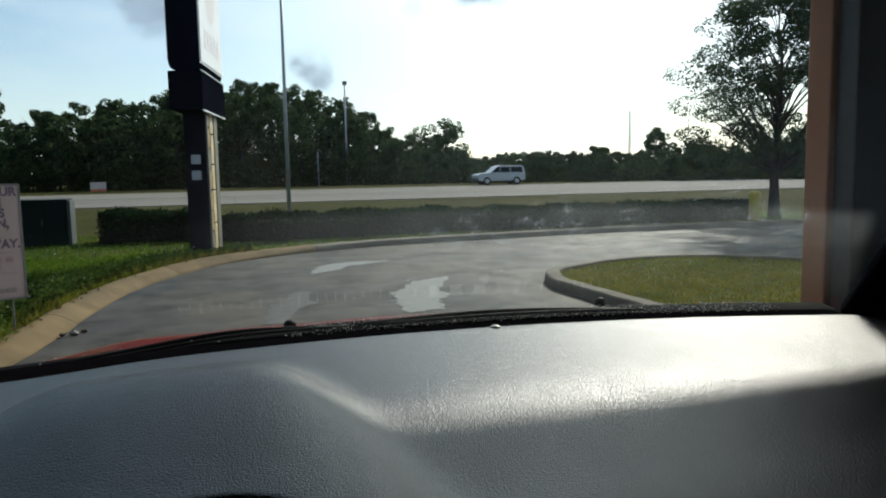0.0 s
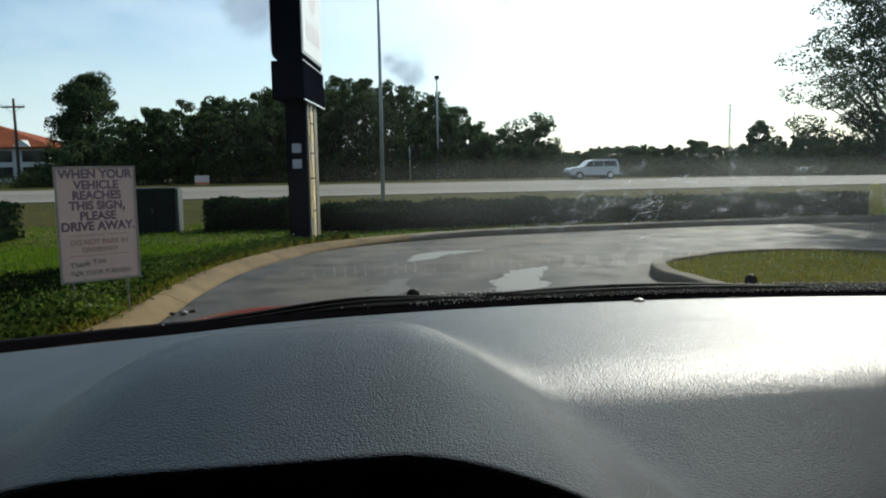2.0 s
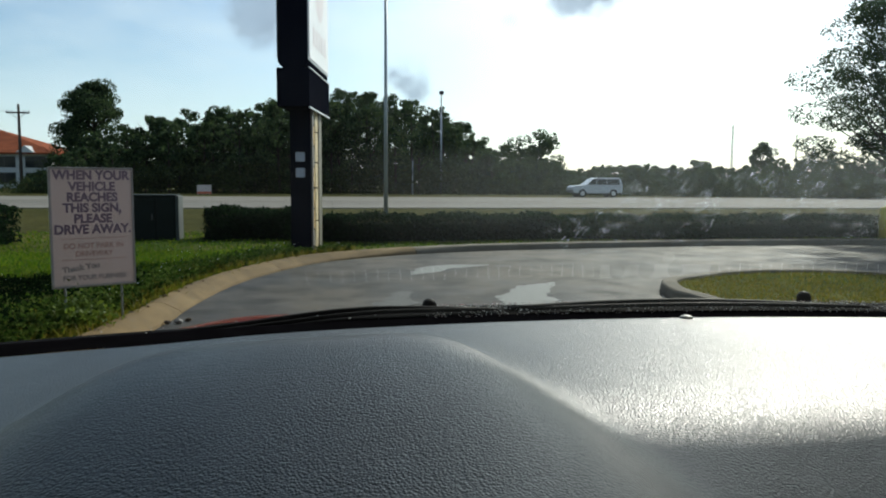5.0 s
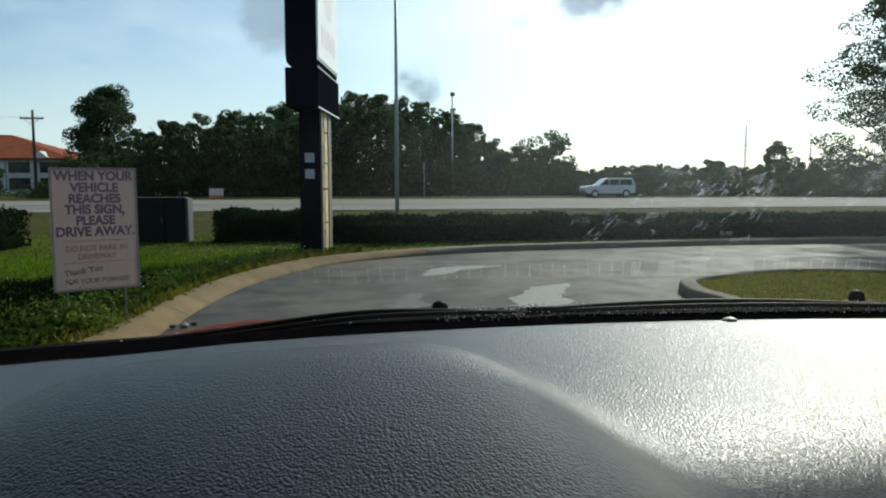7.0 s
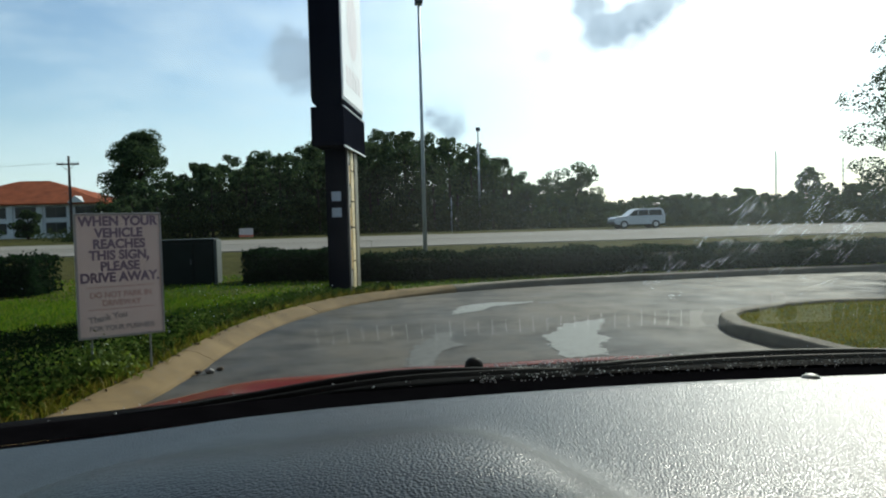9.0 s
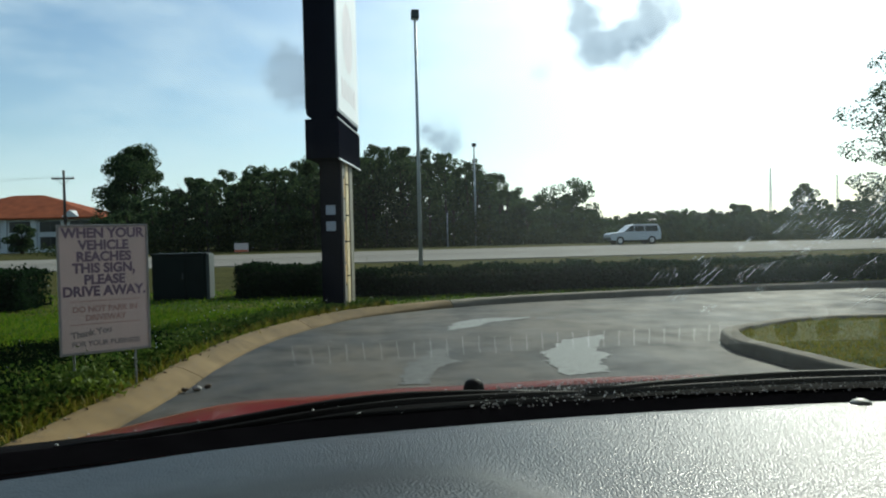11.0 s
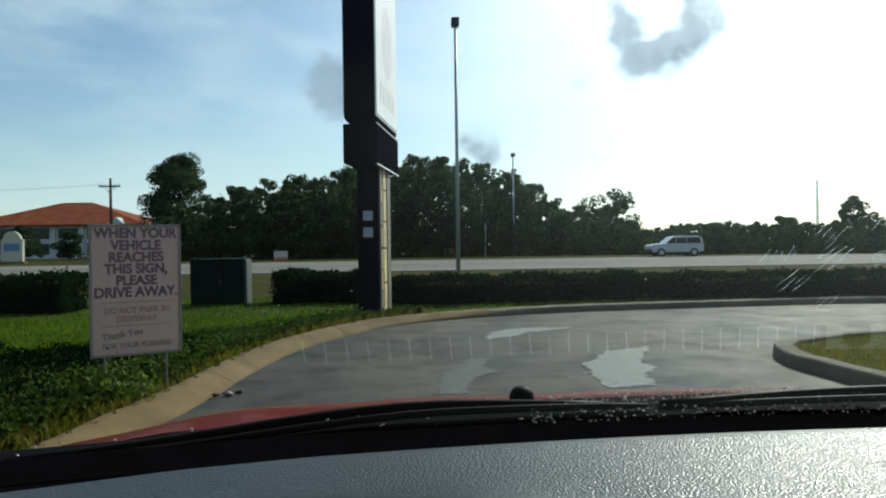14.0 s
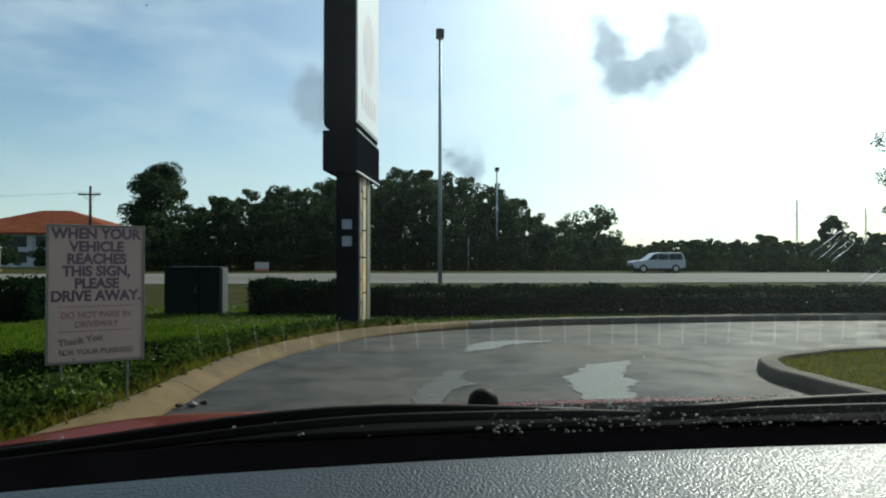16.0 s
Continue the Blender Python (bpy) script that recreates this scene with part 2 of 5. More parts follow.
M_WOODS = leafy("woodland_leaves", [(0.016, 0.030, 0.018), (0.028, 0.050, 0.025), (0.050, 0.080, 0.034), (0.075, 0.105, 0.042)], spec=0.08, rough=0.7, through_light=0.5)
M_SCRUB = leafy("scrub_leaves", [(0.016, 0.028, 0.012), (0.030, 0.046, 0.016), (0.055, 0.068, 0.022)], spec=0.05, rough=0.8)
M_OAK = leafy("oak_leaves", [(0.016, 0.030, 0.016), (0.030, 0.052, 0.024), (0.052, 0.082, 0.036)], spec=0.15, through_light=0.5)
M_FLOWER = simple("white_petals", (0.75, 0.75, 0.7), 0.7, var=0.1)
n = Nodes("bark")
b1, b2 = n.noise(9, 6, 0.7, (1, 1, 0.2)), n.noise(60, 4, 0.6, (1, 1, 0.3))
n.bump(n.math("ADD", b1, b2), 1.0, 0.03)
M_BARK = n.done(n.ramp(b1, [(0.3, (0.018, 0.015, 0.012)), (0.7, (0.055, 0.046, 0.037))]), 0.9, spec=0.2)

M_SIGNWHITE = simple("corrugated_white_plastic", (0.66, 0.57, 0.55), 0.55, var=0.08, scale=4)
tl = M_SIGNWHITE.node_tree.nodes.new("ShaderNodeBsdfTranslucent")
tl.inputs["Color"].default_value = (0.80, 0.70, 0.67, 1)
mx = M_SIGNWHITE.node_tree.nodes.new("ShaderNodeMixShader")
mx.inputs[0].default_value = 0.30
M_SIGNWHITE.node_tree.links.new(M_SIGNWHITE.node_tree.nodes["Principled BSDF"].outputs[0], mx.inputs[1])
M_SIGNWHITE.node_tree.links.new(tl.outputs[0], mx.inputs[2])
M_SIGNWHITE.node_tree.links.new(mx.outputs[0], M_SIGNWHITE.node_tree.nodes["Material Output"].inputs["Surface"])
M_SIGNDARK = simple("sign_dark_violet_ink", (0.23, 0.175, 0.24), 0.55, var=0.15)
M_SIGNRED = simple("sign_faded_red_ink", (0.57, 0.39, 0.36), 0.6, var=0.15)
M_SIGNGREY = simple("sign_faded_grey_ink", (0.38, 0.34, 0.34), 0.6, var=0.15)
M_ZINC = simple("galvanised_wire", (0.26, 0.27, 0.27), 0.45, 0.7, scale=20)
M_PYLON = simple("pylon_dark_navy_paint", (0.006, 0.007, 0.012), 0.75, var=0.3, scale=2.5, bump=0.1, spec=0.0)
M_PYLONEDGE = simple("pale_trim_metal", (0.55, 0.56, 0.58), 0.35, 0.5, var=0.15)
M_FACE = simple("backlit_sign_face_acrylic", (0.85, 0.84, 0.83), 0.35, var=0.05, scale=1.5)
M_FACEPINK = simple("faded_pink_print", (0.74, 0.65, 0.64), 0.35, var=0.15)
M_CREAM = simple("cream_sunlit_panel", (0.58, 0.47, 0.27), 0.6, var=0.5, scale=7)
M_OCHRE = simple("ochre_peeling_paint", (0.45, 0.29, 0.09), 0.6, var=0.35, scale=9)
M_CHANNEL = simple("weathered_grey_strip", (0.20, 0.18, 0.13), 0.6, var=0.3, scale=8)
M_PLATE = simple("white_notice_plate", (0.42, 0.44, 0.49), 0.5, var=0.08)
M_BOX = simple("utility_green_paint", (0.006, 0.011, 0.010), 0.55, var=0.3, scale=3, spec=0.08)
M_BOXSIDE = simple("utility_grey_side", (0.045, 0.056, 0.054), 0.6, var=0.2, scale=4)
M_POLE = simple("weathered_galvanised_pole", (0.330, 0.360, 0.375), 0.5, 0.5, var=0.2, scale=3)
M_DARKMETAL = simple("dark_fitting_metal", (0.03, 0.035, 0.04), 0.5, 0.3)
M_TIMBER = simple("creosoted_timber", (0.05, 0.038, 0.03), 0.85, var=0.35, scale=8, bump=0.3)
M_STUCCO = simple("white_stucco", (0.50, 0.51, 0.51), 0.85, var=0.1, scale=0.8, bump=0.2)
n = Nodes("terracotta_tiles")
w = n.t.nodes.new("ShaderNodeTexWave")
w.inputs["Scale"].default_value = 3.0
w.inputs["Distortion"].default_value = 1.0
n.t.links.new(n.tc.outputs["Object"], w.inputs["Vector"])
r1 = n.noise(0.8, 5)
n.bump(w.outputs["Fac"], 0.6, 0.06)
M_ROOF = n.done(n.ramp(r1, [(0.3, (0.19, 0.048, 0.020)), (0.7, (0.33, 0.095, 0.040))]), 0.85, spec=0.06)
n = Nodes("window_glass_dark")
M_WINGLASS = n.done((0.015, 0.02, 0.022), 0.12, spec=0.2)
M_YELLOW = simple("yellow_bollard_paint", (0.50, 0.40, 0.04), 0.5, var=0.25, scale=8)
M_WHITECAR = simple("white_car_paint", (0.42, 0.44, 0.46), 0.25, var=0.04)
M_TYRE = simple("tyre_rubber", (0.018, 0.018, 0.018), 0.85, var=0.2)
M_RIM = simple("alloy_rim", (0.4, 0.4, 0.42), 0.3, 0.9)
M_BOARD = simple("pale_notice_board", (0.52, 0.44, 0.41), 0.7, var=0.12)
M_MONUMENT = simple("cream_monument_stucco", (0.50, 0.47, 0.38), 0.85, var=0.1)
M_ORANGE = simple("orange_stripe_paint", (0.55, 0.12, 0.05), 0.6)
M_JAMB = simple("tan_brown_painted_steel", (0.40, 0.19, 0.065), 0.6, var=0.2, scale=3, bump=0.1)
M_TRACK = simple("black_rubber_door_track", (0.012, 0.012, 0.014), 0.5, var=0.3, scale=10)
M_BLOCK = simple("painted_block_wall", (0.07, 0.06, 0.052), 0.85, var=0.2, scale=2, bump=0.3)
M_LITTER = simple("crushed_paper", (0.24, 0.22, 0.20), 0.8, 0.0, var=0.4, scale=30)
M_DEADLEAF = simple("dead_leaf", (0.07, 0.045, 0.025), 0.8, var=0.4, scale=30)

# grained dashboard vinyl
n = Nodes("dash_vinyl")
pebble = n.t.nodes.new("ShaderNodeTexVoronoi")
pebble.feature = "SMOOTH_F1"
pebble.inputs["Scale"].default_value = 330
pebble.inputs["Smoothness"].default_value = 0.35
warp = n.t.nodes.new("ShaderNodeVectorMath")
warp.operation = "MULTIPLY"
warp.inputs[1].default_value = (1.15, 0.72, 1.0)
n.t.links.new(n.tc.outputs["Object"], warp.inputs[0])
n.t.links.new(warp.outputs[0], pebble.inputs["Vector"])
v2, v3 = n.voronoi(520), n.noise(3.0, 5)
v4 = n.noise(60, 3, 0.6, (1, 0.22, 1))
wipe = n.noise(9, 5, 0.6, (1, 0.35, 1))
hgt = n.math("ADD", n.math("ADD", n.math("MULTIPLY", pebble.outputs["Distance"], -1.0), n.math("MULTIPLY", v2, 0.30)), n.math("MULTIPLY", v4, 0.5))
n.bump(hgt, 0.62, 0.0015)
M_DASH = n.done(n.ramp(v3, [(0.3, (0.008, 0.010, 0.013)), (0.7, (0.015, 0.018, 0.022))]), n.math("ADD", 0.24, n.math("MULTIPLY", wipe, 0.16)), spec=0.31)
M_TRIM = simple("black_trim_plastic", (0.004, 0.004, 0.005), 0.9, var=0.3, scale=20, spec=0.0)
M_COWL = simple("black_cowl_plastic", (0.005, 0.005, 0.006), 0.85, var=0.4, scale=40, bump=0.15, spec=0.02)
M_VENTRIB = simple("grey_vent_rib", (0.6, 0.62, 0.62), 0.5, var=0.1)
M_RUBBER = simple("wiper_rubber", (0.006, 0.006, 0.007), 0.6, var=0.3, scale=30, spec=0.08)
n = Nodes("red_car_paint")
q1 = n.noise(900, 2)
n.b.inputs["Coat Weight"].default_value = 0.5
n.b.inputs["Coat Roughness"].default_value = 0.05
M_RED = n.done(n.ramp(q1, [(0.3, (0.14, 0.005, 0.004)), (0.7, (0.19, 0.008, 0.006))]), 0.35, 0.0, 0.02)
# grey of the light sensor, and of the plate that imitates dashboard sheen
M_SHEENSENSOR = simple("pale_grey_sheen_and_sensor", (0.5, 0.52, 0.5), 0.5, var=0.1)
M_GLOSSCAP = simple("glossy_black_cap", (0.004, 0.005, 0.004), 0.18, var=0.2, spec=0.4)
M_LINING = simple("grey_headlining", (0.12, 0.125, 0.13), 0.9, var=0.1)

# windscreen: clear, reflecting by Fresnel
m = bpy.data.materials.new("windscreen_glass")
m.use_nodes = True
t = m.node_tree
t.nodes.clear()
fr = t.nodes.new("ShaderNodeFresnel")
fr.inputs["IOR"].default_value = 1.5
gl = t.nodes.new("ShaderNodeBsdfGlossy")
gl.inputs["Roughness"].default_value = 0.0
tr = t.nodes.new("ShaderNodeBsdfTransparent")
tr.inputs["Color"].default_value = (0.93, 0.96, 0.95, 1)
mx = t.nodes.new("ShaderNodeMixShader")
ou = t.nodes.new("ShaderNodeOutputMaterial")
t.links.new(fr.outputs[0], mx.inputs[0])
t.links.new(tr.outputs[0], mx.inputs[1])
t.links.new(gl.outputs[0], mx.inputs[2])
t.links.new(mx.outputs[0], ou.inputs["Surface"])
# a thin wet film scattering some sun, graded to imitate glare haze
nz = t.nodes.new("ShaderNodeTexNoise")
nz.inputs["Scale"].default_value = 5.0
nz.inputs["Detail"].default_value = 5.0
tco = t.nodes.new("ShaderNodeTexCoord")
t.links.new(tco.outputs["Object"], nz.inputs["Vector"])
mu = t.nodes.new("ShaderNodeMath")
mu.operation = "MULTIPLY"
mu.inputs[1].default_value = 0.036
sx = t.nodes.new("ShaderNodeSeparateXYZ")
t.links.new(tco.outputs["Object"], sx.inputs[0])
# denser to the right, later also upwards: painted haze of the sun's glare
mr = t.nodes.new("ShaderNodeMapRange")
mr.inputs["From Min"].default_value, mr.inputs["From Max"].default_value = -0.06, 0.6
mr.inputs["To Min"].default_value, mr.inputs["To Max"].default_value = 0.08, 2.9
t.links.new(sx.outputs["X"], mr.inputs["Value"])
mv = t.nodes.new("ShaderNodeMath")
mv.operation = "MULTIPLY"
t.links.new(nz.outputs["Fac"], mv.inputs[0])
t.links.new(mr.outputs[0], mv.inputs[1])
mz = t.nodes.new("ShaderNodeValToRGB")
for el, (ps, val) in zip((mz.color_ramp.elements[0], mz.color_ramp.elements[1], mz.color_ramp.elements.new(0.46), mz.color_ramp.elements.new(0.62)), ((0.0, 0.1), (1.0, 1.0), (0.46, 0.36), (0.62, 0.85))):
    el.position = ps
    el.color = (val, val, val, 1)
mzr = t.nodes.new("ShaderNodeMapRange")
mzr.inputs["From Min"].default_value, mzr.inputs["From Max"].default_value = 0.94, 1.34
t.links.new(sx.outputs["Z"], mzr.inputs["Value"])
t.links.new(mzr.outputs[0], mz.inputs["Fac"])
mw = t.nodes.new("ShaderNodeMath")
mw.operation = "MULTIPLY"
t.links.new(mv.outputs[0], mw.inputs[0])
t.links.new(mz.outputs["Color"], mw.inputs[1])
t.links.new(mw.outputs[0], mu.inputs[0])
tl = t.nodes.new("ShaderNodeBsdfTranslucent")
tl.inputs["Color"].default_value = (0.84, 0.95, 1, 1)
mx2 = t.nodes.new("ShaderNodeMixShader")
t.links.new(mu.outputs[0], mx2.inputs[0])
t.links.new(mx.outputs[0], mx2.inputs[1])
t.links.new(tl.outputs[0], mx2.inputs[2])
t.links.new(mx2.outputs[0], ou.inputs["Surface"])
M_SCREEN = m
# water
m = bpy.data.materials.new("water_drops")
m.use_nodes = True
b = m.node_tree.nodes["Principled BSDF"]
b.inputs["Base Color"].default_value = (1, 1, 1, 1)
b.inputs["Roughness"].default_value = 0.0
b.inputs["IOR"].default_value = 1.33
b.inputs["Transmission Weight"].default_value = 1.0
wt = m.node_tree
tp = wt.nodes.new("ShaderNodeBsdfTransparent")
wm = wt.nodes.new("ShaderNodeMixShader")
wm.inputs[0].default_value = 0.38
wt.links.new(b.outputs[0], wm.inputs[1])
wt.links.new(tp.outputs[0], wm.inputs[2])
wt.links.new(wm.outputs[0], wt.nodes["Material Output"].inputs["Surface"])
M_WATER = m
m = bpy.data.materials.new("standing_drops")
m.use_nodes = True
b = m.node_tree.nodes["Principled BSDF"]
b.inputs["Base Color"].default_value = (0.9, 0.93, 0.95, 1)
b.inputs["Roughness"].default_value = 0.12
b.inputs["IOR"].default_value = 1.33
b.inputs["Transmission Weight"].default_value = 0.66
M_DROP = m


# ---------------------------------------------------------------- building helpers
def part(name, bm, material, parent=None, label="", smooth=False):
    """Links a bmesh as one mesh object, under parent if one is given."""
    me = bpy.data.meshes.new(name)
    bm.to_mesh(me)
    bm.free()
    me.materials.append(material)
    if smooth:
        for p in me.polygons:
            p.use_smooth = True
    ob = new(name, me)
    if parent:
        ob.parent = parent
    if label:
        ob["label"] = label
    return ob


def raw(name, verts, faces, material, parent=None, smooth=False):
    me = bpy.data.meshes.new(name)
    me.from_pydata(verts, [], faces)
    me.materials.append(material)
    if smooth:
        me.polygons.foreach_set("use_smooth", [True] * len(me.polygons))
    me.update()
    ob = new(name, me)
    if parent:
        ob.parent = parent
    return ob


def empty(name, m, label, category, group="", kind=""):
    ob = new(name)
    ob.matrix_world = m
    return tagged(ob, label, category, group, kind)


def box(bm, x0, x1, y0, y1, z0, z1, bevel=0.0):
    """Adds a box, its edges bevelled, to bm."""
    r = bmesh.ops.create_cube(bm, size=1.0)
    vs = r["verts"]
    for v in vs:
        v.co = Vector(((x0 + x1) / 2 + v.co.x * (x1 - x0), (y0 + y1) / 2 + v.co.y * (y1 - y0), (z0 + z1) / 2 + v.co.z * (z1 - z0)))
    if bevel:
        es = list({e for v in vs for e in v.link_edges})
        bmesh.ops.bevel(bm, geom=es, offset=bevel, segments=2, affect="EDGES", profile=0.6)
    return bm


def boxed(*a, **k):
    return box(bmesh.new(), *a, **k)


def tube(bm, pts, radii, sides=10, cap=True):
    """A tapered tube through pts."""
    rings = []
    for i, p in enumerate(pts):
        p = Vector(p)
        d = (Vector(pts[min(i + 1, len(pts) - 1)]) - Vector(pts[max(i - 1, 0)])).normalized()
        u = d.orthogonal().normalized() if abs(d.z) < 0.98 else Vector((1, 0, 0))
        u = (u - d * u.dot(d)).normalized()
        v = d.cross(u)
        rings.append([bm.verts.new(p + (u * math.cos(a) + v * math.sin(a)) * radii[i]) for a in [2 * math.pi * k / sides for k in range(sides)]])
    for a, b in zip(rings, rings[1:]):
        for k in range(sides):
            bm.faces.new((a[k], a[(k + 1) % sides], b[(k + 1) % sides], b[k]))
    if cap:
        bm.faces.new(rings[0][::-1])
        bm.faces.new(rings[-1])
    return bm


def lettering(name, body, size, material, parent, m, squeeze=1.0):
    """Flat letters as a mesh, centred on the pose m."""
    cu = bpy.data.curves.new(name, "FONT")
    cu.body, cu.size, cu.align_x, cu.align_y, cu.extrude = body, size, "CENTER", "CENTER", 0.0008
    cu.offset = size * 0.042
    tmp = bpy.data.objects.new(name, cu)
    scene.collection.objects.link(tmp)
    me = bpy.data.meshes.new_from_object(tmp.evaluated_get(bpy.context.evaluated_depsgraph_get()))
    bpy.data.objects.remove(tmp)
    me.materials.clear()
    me.materials.append(material)
    ob = new(name, me)
    ob.parent = parent
    ob.matrix_local = m @ Matrix.Diagonal((squeeze, 1, 1, 1))
    return ob


def spline(pts, step):
    """A smooth line through plan points, sampled about every step metres."""
    out = []
    for i in range(len(pts) - 1):
        p0, p1, p2, p3 = (np.array(pts[max(0, min(len(pts) - 1, j))], float) for j in (i - 1, i, i + 1, i + 2))
        k = max(1, int(np.linalg.norm(p2 - p1) / step))
        for s in np.linspace(0, 1, k, endpoint=False):
            out.append(0.5 * (2 * p1 + (p2 - p0) * s + (2 * p0 - 5 * p1 + 4 * p2 - p3) * s * s + (3 * p1 - p0 - 3 * p2 + p3) * s ** 3))
    out.append(np.array(pts[-1], float))
    return np.array(out)


def inside(px, py, poly):
    """Which plan points lie in the polygon."""
    ins = np.zeros(px.shape, bool)
    x1, y1 = poly[-1]
    for x2, y2 in poly:
        cross = ((y2 > py) != (y1 > py)) & (px < (x1 - x2) * (py - y2) / (y1 - y2 + 1e-12) + x2)
        ins ^= cross
        x1, y1 = x2, y2
    return ins


def leaves(name, centres, sizes, material, parent, rng, flat=0.0, aspect=0.6):
    """One mesh of many small leaf faces, each bent along its middle."""
    n = len(centres)
    d = rng.normal(size=(n, 3))
    d[:, 2] *= 1 - flat
    d /= np.linalg.norm(d, axis=1)[:, None]
    e = np.cross(d, rng.normal(size=(n, 3)))
    e /= np.linalg.norm(e, axis=1)[:, None]
    f = np.cross(d, e)
    s = sizes[:, None]
    c = centres
    v = np.stack([c - d * s, c + e * s * aspect + f * s * 0.15, c + d * s, c - e * s * aspect + f * s * 0.15], 1).reshape(-1, 3)
    q = np.arange(n * 4).reshape(n, 4)
    return raw(name, v.tolist(), q.tolist(), material, parent)

# ---------------------------------------------------------------- ground, drive, kerbs
rng = np.random.default_rng(7)
GUTTER = spline([(-1.80, -30), (-1.80, -20), (-1.80, -12), (-1.79, -6), (-1.79, -3), (-1.78, -1), (-1.77, 0.5), (-1.76, 1.8), (-1.74, 3.0), (-1.71, 4.0), (-1.60, 5.0), (-1.47, 6.0), (-1.38, 7.2), (-1.18, 8.5), (-0.82, 9.64), (-0.25, 10.8), (0.5, 11.5),
                 (1.4, 12.05), (2.9, 12.62), (5.8, 13.05), (8.5, 13.25), (14, 13.15), (30, 13), (70, 13)], 0.25)
DRIVE = [tuple(p) for p in GUTTER] + [(70, -30)]
ISLAND = spline([(3.80, 0.0), (3.72, 3.0), (3.62, 5.2), (3.54, 6.4), (3.55, 7.0), (3.78, 7.6), (4.3, 8.0), (5.3, 8.42), (6.5, 8.3), (7.6, 7.3), (8.4, 5.0), (8.6, 0.0)], 0.22)


def rise(x, y):
    """Height of the turf."""
    return 0.075 + 0.015 * np.sin(x * 0.9 + 1.3) * np.cos(y * 0.7) + 0.012 * np.sin(x * 3.1) * np.sin(y * 2.7 + 1)


def ground_sheet():
    def axis(lo, hi, step, far):
        mid = np.arange(lo, hi, step)
        out = [hi]
        while out[-1] < far:
            out.append(out[-1] + max(step, (out[-1] - hi) * 0.35 + step))
        neg = [lo - step]
        while neg[-1] > -far:
            neg.append(neg[-1] - max(step, (lo - neg[-1]) * 0.35 + step))
        return np.array(neg[::-1] + list(mid) + out)
    xs, ys = axis(-9, 16, 0.14, 2600), axis(2.5, 17, 0.14, 2600)
    X, Y = np.meshgrid(xs, ys)
    Z = np.where((np.abs(X) < 40) & (np.abs(Y) < 60), rise(X, Y), 0.1)
    # the sheet's step hides inside the kerb
    drive = inside(X, Y, [(a, b) for a, b in [(p[0] + 0.16 * q[0], p[1] + 0.16 * q[1]) for p, q in zip(GUTTER, normals(GUTTER))]] + [(70, -30)])
    Z = np.where(drive, -0.12, Z)
    hw = (Y > 33.5) & (Y < 64)
    Z = np.where(hw, -0.05, Z)
    ny, nx = X.shape
    v = np.stack([X, Y, Z], -1).reshape(-1, 3)
    i = np.arange((ny - 1) * (nx - 1))
    a = (i // (nx - 1)) * nx + i % (nx - 1)
    f = np.stack([a, a + 1, a + nx + 1, a + nx], 1)
    ob = raw("ground", v.tolist(), f.tolist(), M_TURF, smooth=True)
    return tagged(ob, "green turf with dry patches reaching to the horizon", "grass", kind="structure")


def normals(line):
    d = np.gradient(line, axis=0)
    d /= np.linalg.norm(d, axis=1)[:, None]
    return np.stack([-d[:, 1], d[:, 0]], 1)


ground_sheet()


def sheet(name, outline, z, material, label, category, kind="structure", thick=0.15):
    bm = bmesh.new()
    f = bm.faces.new([bm.verts.new((x, y, z)) for x, y in outline])
    if f.normal.z < 0:
        f.normal_flip()
    r = bmesh.ops.extrude_face_region(bm, geom=[f])
    for v in [g for g in r["geom"] if isinstance(g, bmesh.types.BMVert)]:
        v.co.z = z
    for v in f.verts:
        v.co.z = z - thick
    bmesh.ops.triangulate(bm, faces=bm.faces[:])
    bmesh.ops.recalc_face_normals(bm, faces=bm.faces[:])
    return tagged(part(name, bm, material), label, category, kind=kind)


sheet("driveway", [tuple(p) for p in GUTTER[::2]] + [(70, 13), (70, -30)], 0.0, M_ASPHALT, "grey worn asphalt drive curving behind a sandy concrete kerb", "driveway", thick=0.1)


def highway():
    e = empty("highway", pose(0, 0, 0), "pale concrete divided highway behind a grass verge", "road", kind="structure")
    for k in range(-14, 15):
        x0 = k * 18.0
        part("slab", boxed(x0 + 0.01, x0 + 17.99, 34.6, 46.5, -0.1, 0.035 + 0.004 * math.sin(k * 7.0), bevel=0.004), M_HIGHWAY, e)
    for k in range(-14, 15):
        x0 = k * 18.0 + 5
        part("slab", boxed(x0 + 0.01, x0 + 17.99, 46.52, 62.5, -0.1, 0.04 + 0.004 * math.sin(k * 5.0), bevel=0.004), M_HIGHWAY, e)
    for k in range(-24, 25):
        part("lane_dash", boxed(k * 9.0, k * 9.0 + 3.0, 40.4, 40.55, 0.046, 0.052), M_PAINT, e)
    return e


highway()


